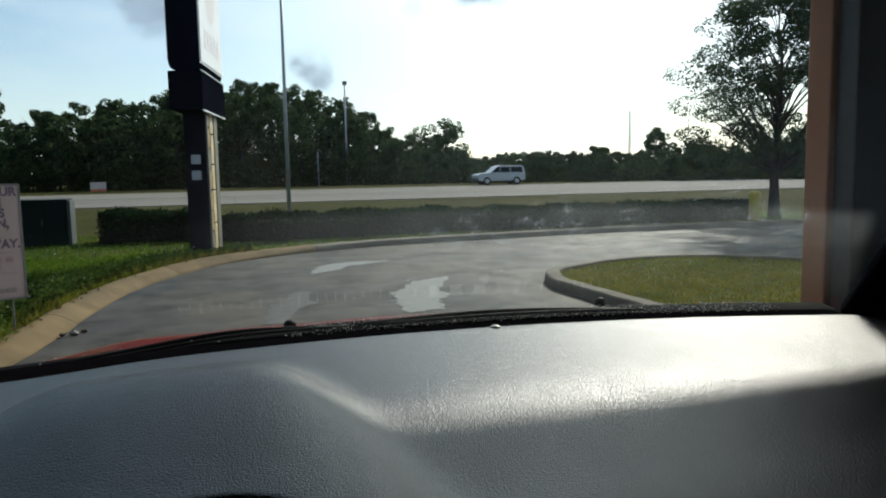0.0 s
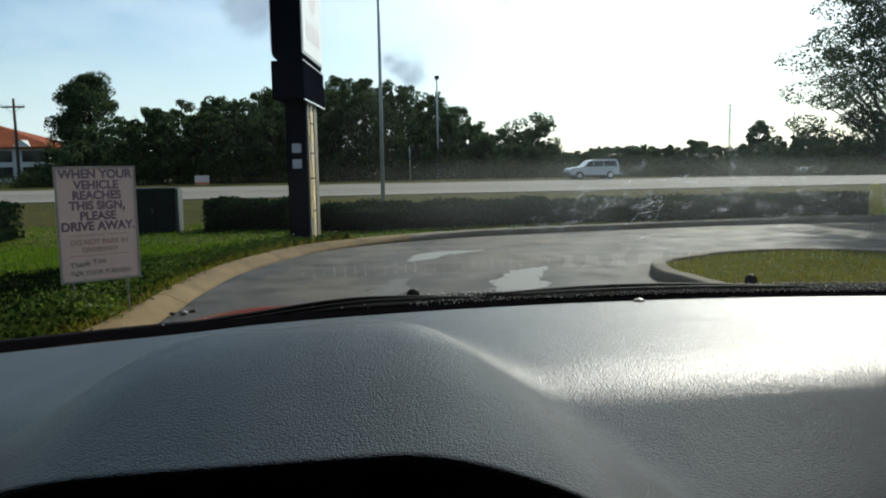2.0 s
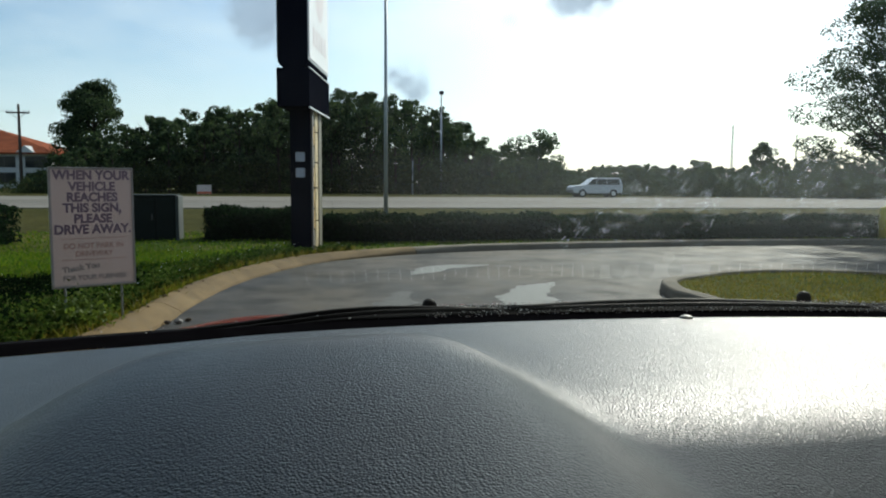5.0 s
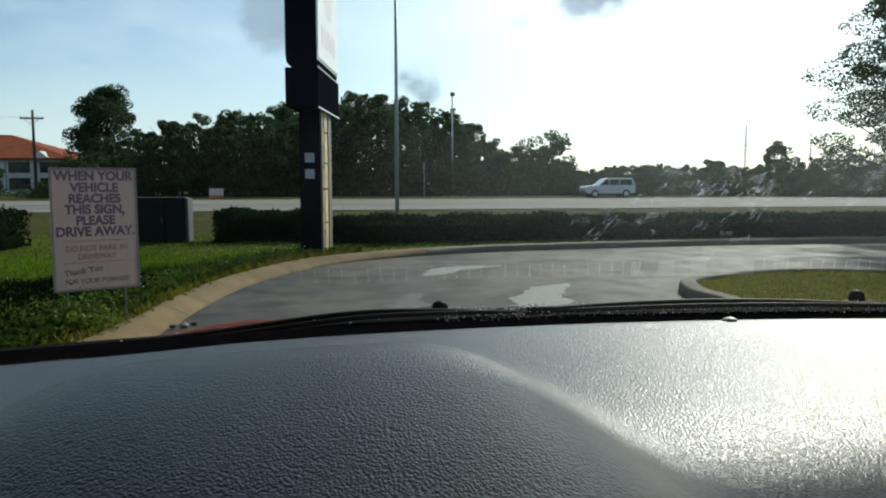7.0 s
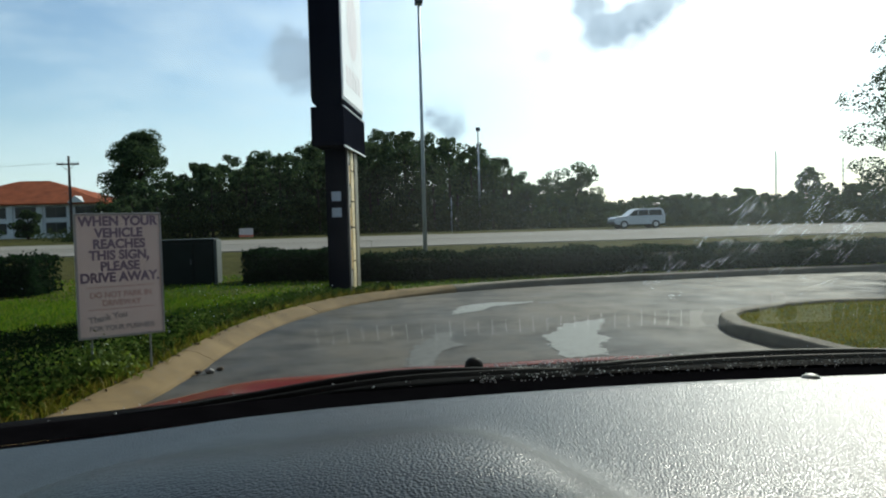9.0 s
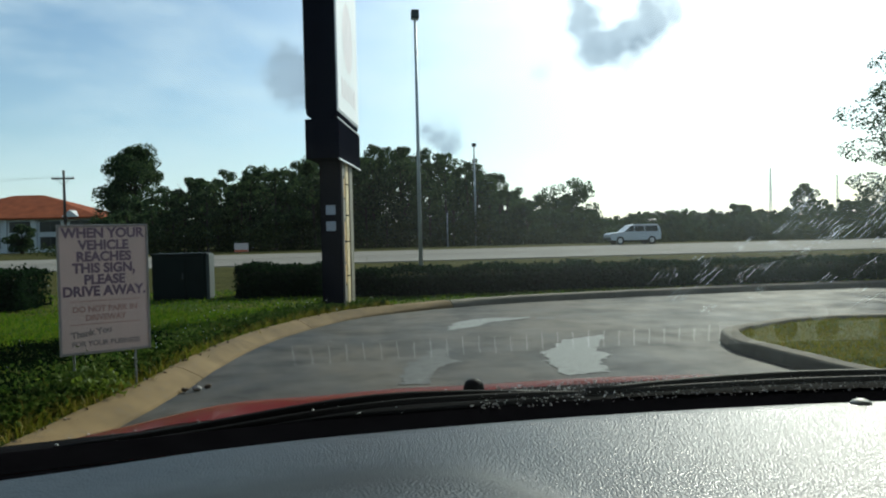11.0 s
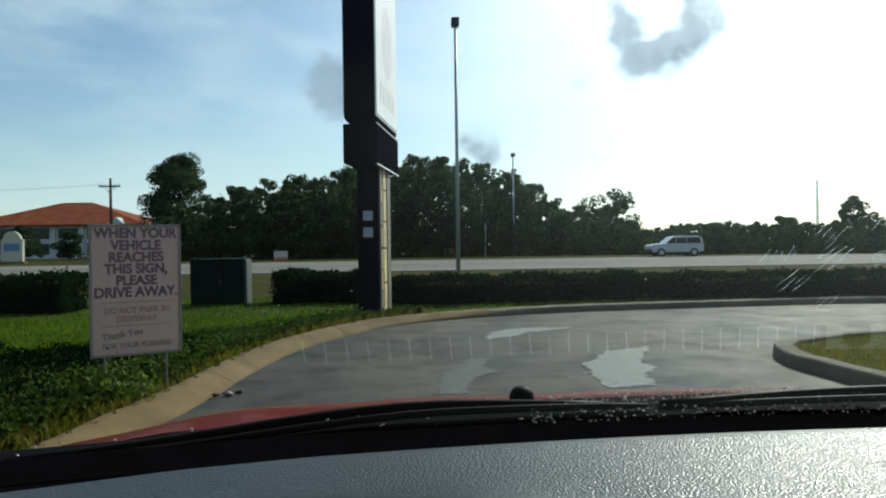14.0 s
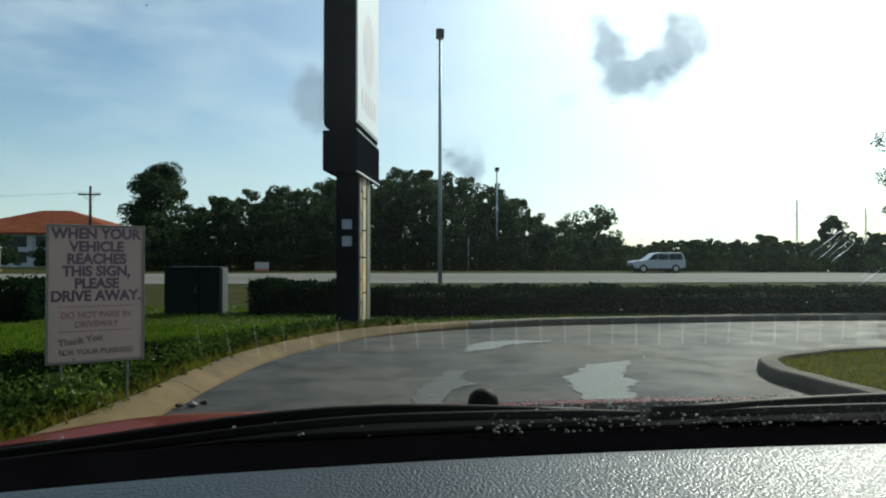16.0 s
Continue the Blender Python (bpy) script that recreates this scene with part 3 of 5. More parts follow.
def kerb(name, line, closed_label, seg=12, width=0.31, high=0.105, sign=1, upright=False):
    """Sloped concrete kerb, cast in lengths with open joints between them."""
    e = empty(name, pose(0, 0, 0), closed_label, "kerb", kind="structure")
    nrm = normals(line) * sign
    sloped = np.array([(0.0, -0.05), (0.0, 0.012), (0.04, 0.034), (0.10, high * 0.62), (0.155, high * 0.88), (0.20, high), (width - 0.05, high + 0.006), (width - 0.015, high - 0.004), (width, high - 0.03), (width, -0.05)])
    steep = np.array([(0.0, -0.05), (0.0, 0.035), (0.010, high * 0.70), (0.016, high * 0.86), (0.03, high * 0.97), (0.06, high), (width - 0.05, high + 0.004), (width - 0.015, high - 0.004), (width, high - 0.03), (width, -0.05)])
    i = 0
    while i < len(line) - 1:
        j = min(i + seg, len(line) - 1)
        bm = bmesh.new()
        rings = []
        for k in range(i, j + 1):
            p, q = line[k].copy(), nrm[k]
            d = np.array([q[1], -q[0]]) * sign
            if k == i:
                p = p + d * 0.006
            if k == j:
                p = p - d * 0.006
            wob = 0.006 * math.sin(k * 1.7) + 0.004 * math.sin(k * 4.1)
            s = 1.0 if upright else min(1.0, max(0.0, (line[k][0] + 0.3) / 3.0))
            s = s * s * (3 - 2 * s)
            prof = sloped * (1 - s) + steep * s
            rings.append([bm.verts.new((p[0] + q[0] * (a + (wob if a > 0 else wob)), p[1] + q[1] * (a + wob), b + (0.003 * math.sin(k * 2.3) if b > 0 else 0))) for a, b in prof])
        for r0, r1 in zip(rings, rings[1:]):
            for k in range(len(prof) - 1):
                bm.faces.new((r0[k], r0[k + 1], r1[k + 1], r1[k]))
        bm.faces.new([bm.verts.new(v.co) for v in rings[0]][::-1])
        bm.faces.new([bm.verts.new(v.co) for v in rings[-1]])
        bm.normal_update()
        if sum(f.normal.z for f in bm.faces) < 0:
            bmesh.ops.reverse_faces(bm, faces=bm.faces[:])
        # past x 0.3 the greyer concrete stands for shade on the far kerb
        part("kerb_length", bm, M_KERBGREY if upright or line[i][0] > 0.3 else M_KERB, e, smooth=not upright)
        i = j
    return e


gsel = GUTTER[(GUTTER[:, 1] > -6) & (GUTTER[:, 0] < 45)]
kerb("kerb", gsel, "sandy concrete kerb along the lawn with litter beside it", seg=12)
kerb("kerb_island", ISLAND, "pale concrete kerb round a grass island", seg=10, width=0.2, high=0.12, sign=-1, upright=True)
isl_in = [(p[0] + q[0] * 0.12, p[1] + q[1] * 0.12) for p, q in zip(ISLAND, -normals(ISLAND))]
sheet("grass_island", isl_in, 0.085, M_TURF, "raised island of short yellow-green grass inside a kerb", "grass", thick=0.1)


def painted(outline, seed, material):
    """A worn patch of road paint with ragged edges."""
    r = random.Random(seed)
    pts = []
    for (x1, y1), (x2, y2) in zip(outline, outline[1:] + outline[:1]):
        k = max(3, int(math.hypot(x2 - x1, y2 - y1) / 0.045))
        for i in range(k):
            s = i / k
            pts.append((x1 + (x2 - x1) * s + r.gauss(0, 0.022), y1 + (y2 - y1) * s + r.gauss(0, 0.03)))
    bm = bmesh.new()
    f = bm.faces.new([bm.verts.new((x, y, 0.005)) for x, y in pts])
    if f.normal.z < 0:
        f.normal_flip()
    bmesh.ops.triangulate(bm, faces=bm.faces[:])
    ob = part("road_marking", bm, material)
    return tagged(ob, "worn white painted marking on the asphalt drive", "road marking", "worn arrow paint on the drive", "structure")


painted([(0.99, 9.15), (1.10, 9.70), (1.24, 10.1), (1.65, 10.35), (2.30, 10.30), (2.05, 10.05), (1.62, 9.85), (1.42, 9.45)], 1, M_PAINT)
painted([(2.36, 10.20), (2.62, 10.22), (2.55, 10.02), (2.34, 10.05)], 4, M_PAINTOLD)
painted([(1.61, 6.00), (1.66, 6.6), (1.74, 7.2), (1.90, 7.48), (2.12, 7.95), (2.70, 8.28), (2.46, 7.7), (2.29, 7.2), (2.34, 6.9), (2.12, 6.6), (2.02, 6.05)], 2, M_PAINT)
painted([(0.24, 5.90), (0.38, 6.9), (0.67, 7.7), (0.90, 7.7), (0.73, 7.16), (0.90, 6.9), (0.62, 6.6), (0.55, 6.3), (0.47, 5.9)], 3, M_PAINTOLD)

# ---------------------------------------------------------------- grass, weeds, flowers


def blades(name, pts, zs, hmin, hmax, material, label, w=0.007):
    n = len(pts)
    a = rng.uniform(0, 2 * math.pi, n)
    h = rng.uniform(hmin, hmax, n)
    lean = rng.normal(0, 0.45, (n, 2)) * h[:, None]
    b = np.stack([pts[:, 0], pts[:, 1], zs - 0.01], 1)
    s = np.stack([np.cos(a), np.sin(a), np.zeros(n)], 1) * (w * rng.uniform(0.6, 1.4, n))[:, None]
    mid = b + np.concatenate([lean * 0.35, (h * 0.6)[:, None]], 1)
    tip = b + np.concatenate([lean, h[:, None]], 1)
    v = np.stack([b - s, b + s, mid + s * 0.7, mid - s * 0.7, tip], 1).reshape(-1, 3)
    i = np.arange(n) * 5
    f = [(k, k + 1, k + 2, k + 3) for k in i] + [(k + 3, k + 2, k + 4) for k in i]
    return tagged(raw(name, v.tolist(), f, material), label, "grass", kind="stuff")


def scatter(n, x0, x1, y0, y1, keep):
    p = np.stack([rng.uniform(x0, x1, n), rng.uniform(y0, y1, n)], 1)
    return p[keep(p)]


KERBBACK = [(p[0] + 0.3 * q[0], p[1] + 0.3 * q[1]) for p, q in zip(GUTTER, normals(GUTTER))] + [(70, -30)]


def on_lawn(p):
    return ~inside(p[:, 0], p[:, 1], KERBBACK)


def cover_line(x):
    """Far limit of the shade-dark ground cover in plan."""
    return 9.0 + 0.5 * np.sin(x * 1.7) + 0.25 * np.sin(x * 5.1) - 0.9 * np.clip(x + 2.6, 0, 2)


p = scatter(70000, -7.5, -1.0, 3.8, 12.0, on_lawn)
p = p[(p[:, 1] > cover_line(p[:, 0]) - 0.5) | (rng.random(len(p)) < 0.12)]
blades("lawn_grass", p, rise(p[:, 0], p[:, 1]), 0.025, 0.075, M_GRASS, "short green lawn grass beside the kerb")
# leafy cover on the near lawn, its dark colour standing for cast shade
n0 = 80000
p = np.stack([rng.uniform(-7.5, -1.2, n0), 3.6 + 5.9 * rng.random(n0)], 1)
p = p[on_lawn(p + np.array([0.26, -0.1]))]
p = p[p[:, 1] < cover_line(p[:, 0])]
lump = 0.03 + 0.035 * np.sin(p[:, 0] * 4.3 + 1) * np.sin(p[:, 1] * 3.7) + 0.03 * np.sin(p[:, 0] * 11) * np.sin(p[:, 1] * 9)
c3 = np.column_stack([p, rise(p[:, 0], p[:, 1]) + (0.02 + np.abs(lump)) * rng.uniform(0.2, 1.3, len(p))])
tagged(leaves("dark_shade_cover", c3, rng.uniform(0.009, 0.021, len(p)), M_SHADECOVER, None, rng), "leafy ground cover round the lawn sign, coloured dark as shade", "plants", kind="stuff")
p = scatter(26000, -12, 14, 11.0, 17.0, on_lawn)
blades("verge_grass", p, rise(p[:, 0], p[:, 1]), 0.02, 0.07, M_GRASS, "green verge grass in front of the clipped hedge", w=0.012)
p = scatter(22000, 3.5, 8.6, 3.5, 8.5, lambda p: inside(p[:, 0], p[:, 1], isl_in))
blades("island_grass", p, np.full(len(p), 0.085), 0.02, 0.055, M_DRYGRASS, "short yellow-green grass on the island", w=0.007)
# taller weeds along the back of the kerb
d0 = GUTTER[(GUTTER[:, 1] > 3.8) & (GUTTER[:, 0] < 0.6)]
q0 = normals(d0)
k = rng.integers(0, len(d0), 6000)
off = 0.33 + np.abs(rng.normal(0, 0.22, 6000))
p = d0[k] + q0[k] * off[:, None] + rng.normal(0, 0.06, (6000, 2))
blades("kerb_weeds", p, rise(p[:, 0], p[:, 1]), 0.03, 0.13, M_DRYGRASS, "straggling half-dry weeds behind the kerb", w=0.006)
n0 = 8500
k = rng.integers(0, len(d0), n0)
off = 0.36 + np.abs(rng.normal(0, 0.38, n0))
p = d0[k] + q0[k] * off[:, None]
c3 = np.column_stack([p, rise(p[:, 0], p[:, 1]) + rng.uniform(0.02, 0.13, n0)])
tagged(leaves("weed_leaves", c3, rng.uniform(0.012, 0.032, n0), M_WEED, None, rng), "low leafy weeds between lawn and kerb", "weeds", kind="stuff")
n0 = 120
k = rng.integers(len(d0) // 3, len(d0), n0)
p = d0[k] + q0[k] * (0.35 + np.abs(rng.normal(0, 0.45, n0)))[:, None]
p[::3, 0] -= rng.uniform(0.2, 2.5, len(p[::3]))
c3 = np.column_stack([p, rise(p[:, 0], p[:, 1]) + rng.uniform(0.06, 0.2, n0)])
tagged(leaves("white_flowers", c3, rng.uniform(0.006, 0.012, n0), M_FLOWER, None, rng, aspect=0.9), "tiny white flowers among the weeds", "flowers", kind="stuff")
# a brighter weed tuft at the sign's foot
n0 = 700
c3 = np.column_stack([rng.normal(-2.02, 0.11, n0), rng.normal(5.55, 0.11, n0), 0.12 + np.abs(rng.normal(0, 0.09, n0))])
tagged(leaves("weed_tuft", c3, rng.uniform(0.012, 0.03, n0), leafy("fresh_weed_leaves", [(0.10, 0.15, 0.02), (0.16, 0.22, 0.03)]), None, rng), "bright yellow-green weed tuft by the lawn sign", "weeds", kind="stuff")


# ---------------------------------------------------------------- hedges and trees
def hedge(x0, x1, y0, y1, h, count, label):
    """A clipped hedge: dark core branches and a rough skin of small leaves."""
    e = empty("hedge", pose((x0 + x1) / 2, (y0 + y1) / 2, 0.08), label, "hedge", "clipped hedges along the verge")
    hx, hy = (x1 - x0) / 2, (y1 - y0) / 2
    u = rng.uniform(-1, 1, (count, 3))
    ax = rng.choice([0, 1, 1, 2, 2], count)
    sg = np.where(rng.random(count) < 0.5, -1.0, 1.0)
    for a in range(3):
        m = ax == a
        u[m, a] = sg[m] * rng.uniform(0.72, 1.0, m.sum())
    c = np.stack([u[:, 0] * hx, u[:, 1] * hy, (u[:, 2] * 0.5 + 0.5) * h], 1)
    bump = 0.06 * np.sin(c[:, 0] * 3.7 + x0) + 0.04 * np.sin(c[:, 0] * 9.1)
    c[:, 2] *= 1 + bump * 0.9
    c[:, 1] += bump * np.sign(c[:, 1])
    c += rng.normal(0, 0.025, c.shape)
    c[:, 2] = np.maximum(c[:, 2], 0.02)
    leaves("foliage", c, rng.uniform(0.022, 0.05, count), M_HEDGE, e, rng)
    bm = bmesh.new()
    for k in range(int((x1 - x0) / 0.35)):
        x = -hx + 0.2 + k * 0.35 + rng.uniform(-0.08, 0.08)
        if x > hx - 0.1:
            break
        for j in range(3):
            tube(bm, [(x, 0, 0.0), (x + rng.uniform(-.12, .12), rng.uniform(-.2, .2) * hy * 2, h * 0.5), (x + rng.uniform(-.2, .2), rng.uniform(-.35, .35) * hy * 2, h * 0.85)], [0.014, 0.01, 0.004], 5)
    part("stems", bm, M_BARK, e)["kind"] = "stuff"
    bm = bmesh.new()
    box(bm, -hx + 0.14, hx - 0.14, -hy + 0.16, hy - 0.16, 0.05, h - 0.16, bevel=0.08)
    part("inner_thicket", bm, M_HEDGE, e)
    return e


hedge(-0.50, 4.4, 13.75, 14.75, 0.50, 17000, "dark green clipped hedge beside the tall sign")
hedge(4.45, 12.0, 13.85, 14.85, 0.47, 20000, "long dark green clipped hedge behind the far kerb")
hedge(-2.50, -0.75, 14.35, 15.35, 0.60, 8000, "dark green clipped hedge between utility box and tall sign")
hedge(-8.6, -5.80, 13.2, 14.3, 0.66, 9000, "dark green leafy hedge on the open lawn")


def blob(c, r, n, squash=0.8):
    """Random points in the skin of a lumpy ball."""
    d = rng.normal(size=(n, 3))
    d /= np.linalg.norm(d, axis=1)[:, None]
    return np.array(c) + d * (r * (0.45 + 0.55 * rng.random(n) ** 0.5))[:, None] * np.array([1, 1, squash])


def tree(x, y, h, crown_r, crown_base, trunk_r, lumps, per, leaf, material, label, seed, z0=0.08, flat=0.7, tuft=(0.16, 0.34)):
    """A tapered trunk with limbs, and a crown of many leaves hung on the limbs' ends, with gaps."""
    global rng
    keep, rng = rng, np.random.default_rng(seed)
    e = empty("tree", pose(x, y, z0), label, "tree")
    bm = bmesh.new()
    top = h * 0.82
    tp = [(0.08 * math.sin(seed + k) * k / 4, 0.06 * math.cos(seed * 2 + k) * k / 4, top * k / 6) for k in range(7)]
    tube(bm, tp, [trunk_r * (1.25 if k == 0 else 1.0) * (1 - 0.14 * k) for k in range(7)], 9)
    pts = []
    for k in range(lumps):
        s = rng.uniform(0, 1)
        zz = crown_base + (h - crown_base) * s
        rr = crown_r * math.sqrt(max(0.06, 1 - (2 * s - 0.85) ** 2 * 0.85)) * rng.uniform(0.25, 1.0)
        a = rng.uniform(0, 2 * math.pi)
        c = (rr * math.cos(a), rr * math.sin(a), zz)
        b = max(crown_base * 0.8, zz - rr * 0.9 - 0.3)
        b = min(b, top * 0.95)
        mid = (c[0] * 0.45, c[1] * 0.45, b + (zz - b) * 0.55)
        f = 1 - 0.8 * b / h
        tube(bm, [(0, 0, b), mid, c], [trunk_r * 0.42 * f, trunk_r * 0.22 * f, trunk_r * 0.06], 5)
        pts.append(blob(c, crown_r * rng.uniform(*tuft), per, flat))
    part("trunk", bm, M_BARK, e, smooth=True)
    c = np.concatenate(pts)
    leaves("crown", c, leaf * rng.uniform(0.6, 1.3, len(c)), material, e, rng)
    rng = keep
    return e


tree(12.75, 14.3, 5.5, 2.45, 1.35, 0.13, 96, 520, 0.034, M_OAK, "young dark-leaved roadside tree with open crown and bare trunk", 3, flat=0.45, tuft=(0.13, 0.30))
tree(-29.4, 99, 13.0, 5.2, 0.9, 0.35, 125, 260, 0.155, M_WOODS, "tall dark broadleaf tree standing above the woods", 5)
tree(24.3, 88, 7.4, 3.8, 0.8, 0.22, 46, 110, 0.17, M_WOODS, "ragged open-crowned tree at the end of the woods", 8)
tree(52.5, 84, 6.0, 2.3, 0.6, 0.2, 44, 110, 0.16, M_WOODS, "slender conical tree in the low far tree line", 11)
tree(-49.0, 98, 4.2, 2.6, 0.5, 0.2, 30, 150, 0.16, M_WOODS, "rounded dark shrub tree before the white building", 13)
tree(-43.6, 99, 3.6, 2.0, 0.5, 0.2, 26, 150, 0.16, M_WOODS, "small dark shrub tree before the white building", 17)


def woods():
    """Far woodland, one body of many crowns on trunks, its skyline rising and falling as it runs, with scrub at its foot."""
    az = [-24, -20, -19, -16.4, -14.4, -12.8, -8.8, -5, 0.7, 2.8, 6.3, 9.4, 10.7, 12.9, 15, 17.2, 18.2, 20.4, 22.8, 25.9, 27.4, 29.6, 31.3, 34.4, 38, 44, 56]
    el = [0.3, 0.5, 2.3, 3.6, 4.0, 4.6, 5.5, 5.9, 6.8, 6.8, 6.2, 5.4, 4.1, 3.0, 2.6, 2.0, 1.2, 1.2, 1.7, 1.3, 2.0, 1.2, 1.5, 1.9, 1.7, 1.8, 1.8]
    cs, ss, low_c, low_s = [], [], [], []
    bm = bmesh.new()
    a = -21.5
    while a < 54:
        a += rng.uniform(0.55, 1.05)
        for row in range(3):
            aa = radians(a + rng.uniform(-0.4, 0.4))
            r = (rng.uniform(74, 80), rng.uniform(84, 90), rng.uniform(94, 100))[row]
            hh = 1.2 + r * math.tan(radians(np.interp(a, az, el))) * rng.uniform(0.84, 1.07) - (1.3, 0.3, 0.2)[row] * rng.uniform(0.4, 1.5)
            hh = max(hh, 1.9)
            x, y = r * math.sin(aa), r * math.cos(aa)
            lean = rng.normal(0, 0.25)
            spread = min(2.3, 0.16 * hh + 0.7) * rng.uniform(0.75, 1.25)
            base = hh * (rng.uniform(0.06, 0.24), rng.uniform(0.02, 0.14), 0.05)[row]
            for k in range(int(9 + hh * 2.6)):
                f = rng.random() ** 0.8
                rad = rng.uniform(0.26, 0.72) * (0.62 + 0.055 * hh) * (1.15 - 0.45 * f)
                wide = spread * math.sqrt(max(0.05, 1 - (1.9 * f - 0.75) ** 2 * 0.72))
                th, q = rng.uniform(0, 2 * math.pi), wide * math.sqrt(rng.random())
                zz = min(base + (hh - base) * f, hh - rad * rng.uniform(0.35, 0.8))
                n0 = int(110 * rad + 24)
                d = rng.normal(size=(n0, 3))
                d /= np.linalg.norm(d, axis=1)[:, None]
                d *= (rad * (0.35 + 0.75 * rng.random(n0) ** 0.6))[:, None] * np.array([1.05, 1.05, 0.82])
                d[:, 2] -= 0.07 * (d[:, 0] ** 2 + d[:, 1] ** 2)
                cs.append(np.array((x + lean * f + q * math.cos(th), y + q * math.sin(th), zz)) + d)
                ss.append(rng.uniform(0.07, 0.20, n0))
            for k in range((9, 6, 4)[row]):
                n0 = 60
                rad = rng.uniform(0.5, 1.2)
                low_c.append(blob((x + rng.normal(0, 1.6), y - rng.uniform(0.3, 3.5), rng.uniform(0.1, (2.3, 3.2, 3.4)[row]) * min(1, hh / 6)), rad, n0))
                low_s.append(rng.uniform(0.06, 0.17, n0))
            if hh > 3:
                w = rng.uniform(0.09, 0.16)
                tube(bm, [(x, y, 0), (x + lean * 0.4, y, hh * 0.5), (x + lean, y + 0.1, hh * 0.9)], [w, w * 0.7, 0.03], 5)
                for k in range(4):
                    th = rng.uniform(0, 2 * math.pi)
                    z0 = rng.uniform(0.3, 0.75) * hh
                    tube(bm, [(x + lean * z0 / hh, y, z0), (x + lean + spread * 0.8 * math.cos(th), y + spread * 0.8 * math.sin(th), z0 + 0.2 * hh)], [w * 0.4, 0.02], 4)
    c, q = np.concatenate(cs), np.concatenate(ss)
    c[:, 2] = np.maximum(c[:, 2], 0.1)
    e = empty("woods", pose(0, 0, 0.05), "dense dark green woodland beyond the highway", "woods", kind="stuff")
    leaves("foliage", c, q, M_WOODS, e, rng)
    c, q = np.concatenate(low_c), np.concatenate(low_s)
    c[:, 2] = np.maximum(c[:, 2], 0.08)
    leaves("scrub", c, q, M_SCRUB, e, rng)["label"] = "olive green scrub at the wood's foot"
    part("trunks", bm, M_BARK, e)["kind"] = "stuff"


woods()


# ---------------------------------------------------------------- yard sign
def yard_sign():
    ax = math.degrees(math.atan2(0.31, 0.52))
    e = empty("yard_sign", pose(-1.95, 5.79, 0.037, 0, 0, ax) @ Matrix.Scale(1.02, 4), "white plastic lawn sign with dark lettering on wire legs", "sign", kind="")
    part("panel", boxed(-0.305, 0.305, -0.004, 0.004, 0.34, 1.262, bevel=0.002), M_SIGNWHITE, e)
    bm = bmesh.new()
    for x0, x1, z0, z1 in ((-.309, .309, 1.255, 1.272), (-.309, .309, .33, .347), (-.312, -.296, .33, 1.27), (.296, .312, .33, 1.27)):
        box(bm, x0, x1, -0.009, 0.009, z0, z1, bevel=0.003)
    part("frame", bm, simple("sign_frame_grey", (0.36, 0.34, 0.33), 0.5), e)
    for x in (-0.22, 0.20):
        part("leg", tube(bmesh.new(), [(x, 0.006, 0.36), (x, 0.006, 0.1), (x, 0.006, -0.1)], [0.009] * 3, 8), M_ZINC, e)
    up = pose(0, 0, 0, 90, 0, 0)
    lines = [("WHEN YOUR", 1.208, .098), ("VEHICLE", 1.120, .096), ("REACHES", 1.036, .096), ("THIS SIGN,", .952, .096), ("PLEASE", .868, .096), ("DRIVE AWAY.", .784, .098)]
    for body, z, s in lines:
        lettering("lettering", body, s, M_SIGNDARK, e, Matrix.Translation((0, -0.0055, z)) @ up, 0.94)
    part("comma_tail", tube(bmesh.new(), [(0.206, -0.006, .919), (0.196, -0.006, .896)], [0.008, 0.003], 6), M_SIGNDARK, e)
    for z, s, body in ((.655, .058, "DO NOT PARK IN"), (.592, .058, "DRIVEWAY")):
        lettering("red_lettering", body, s, M_SIGNRED, e, Matrix.Translation((0, -0.0055, z)) @ up, 0.95)
    for z in (.712, .545):
        part("red_rule", boxed(-0.24, 0.24, -0.0065, -0.0045, z, z + 0.006), M_SIGNRED, e)
    lettering("grey_lettering", "Thank You", .062, M_SIGNGREY, e, Matrix.Translation((-.10, -0.0055, .485)) @ up @ pose(0, 0, 0, 0, 0, 7))
    lettering("grey_lettering", "FOR YOUR BUSINESS", .050, M_SIGNGREY, e, Matrix.Translation((0, -0.0055, .405)) @ up)
    return e


yard_sign()


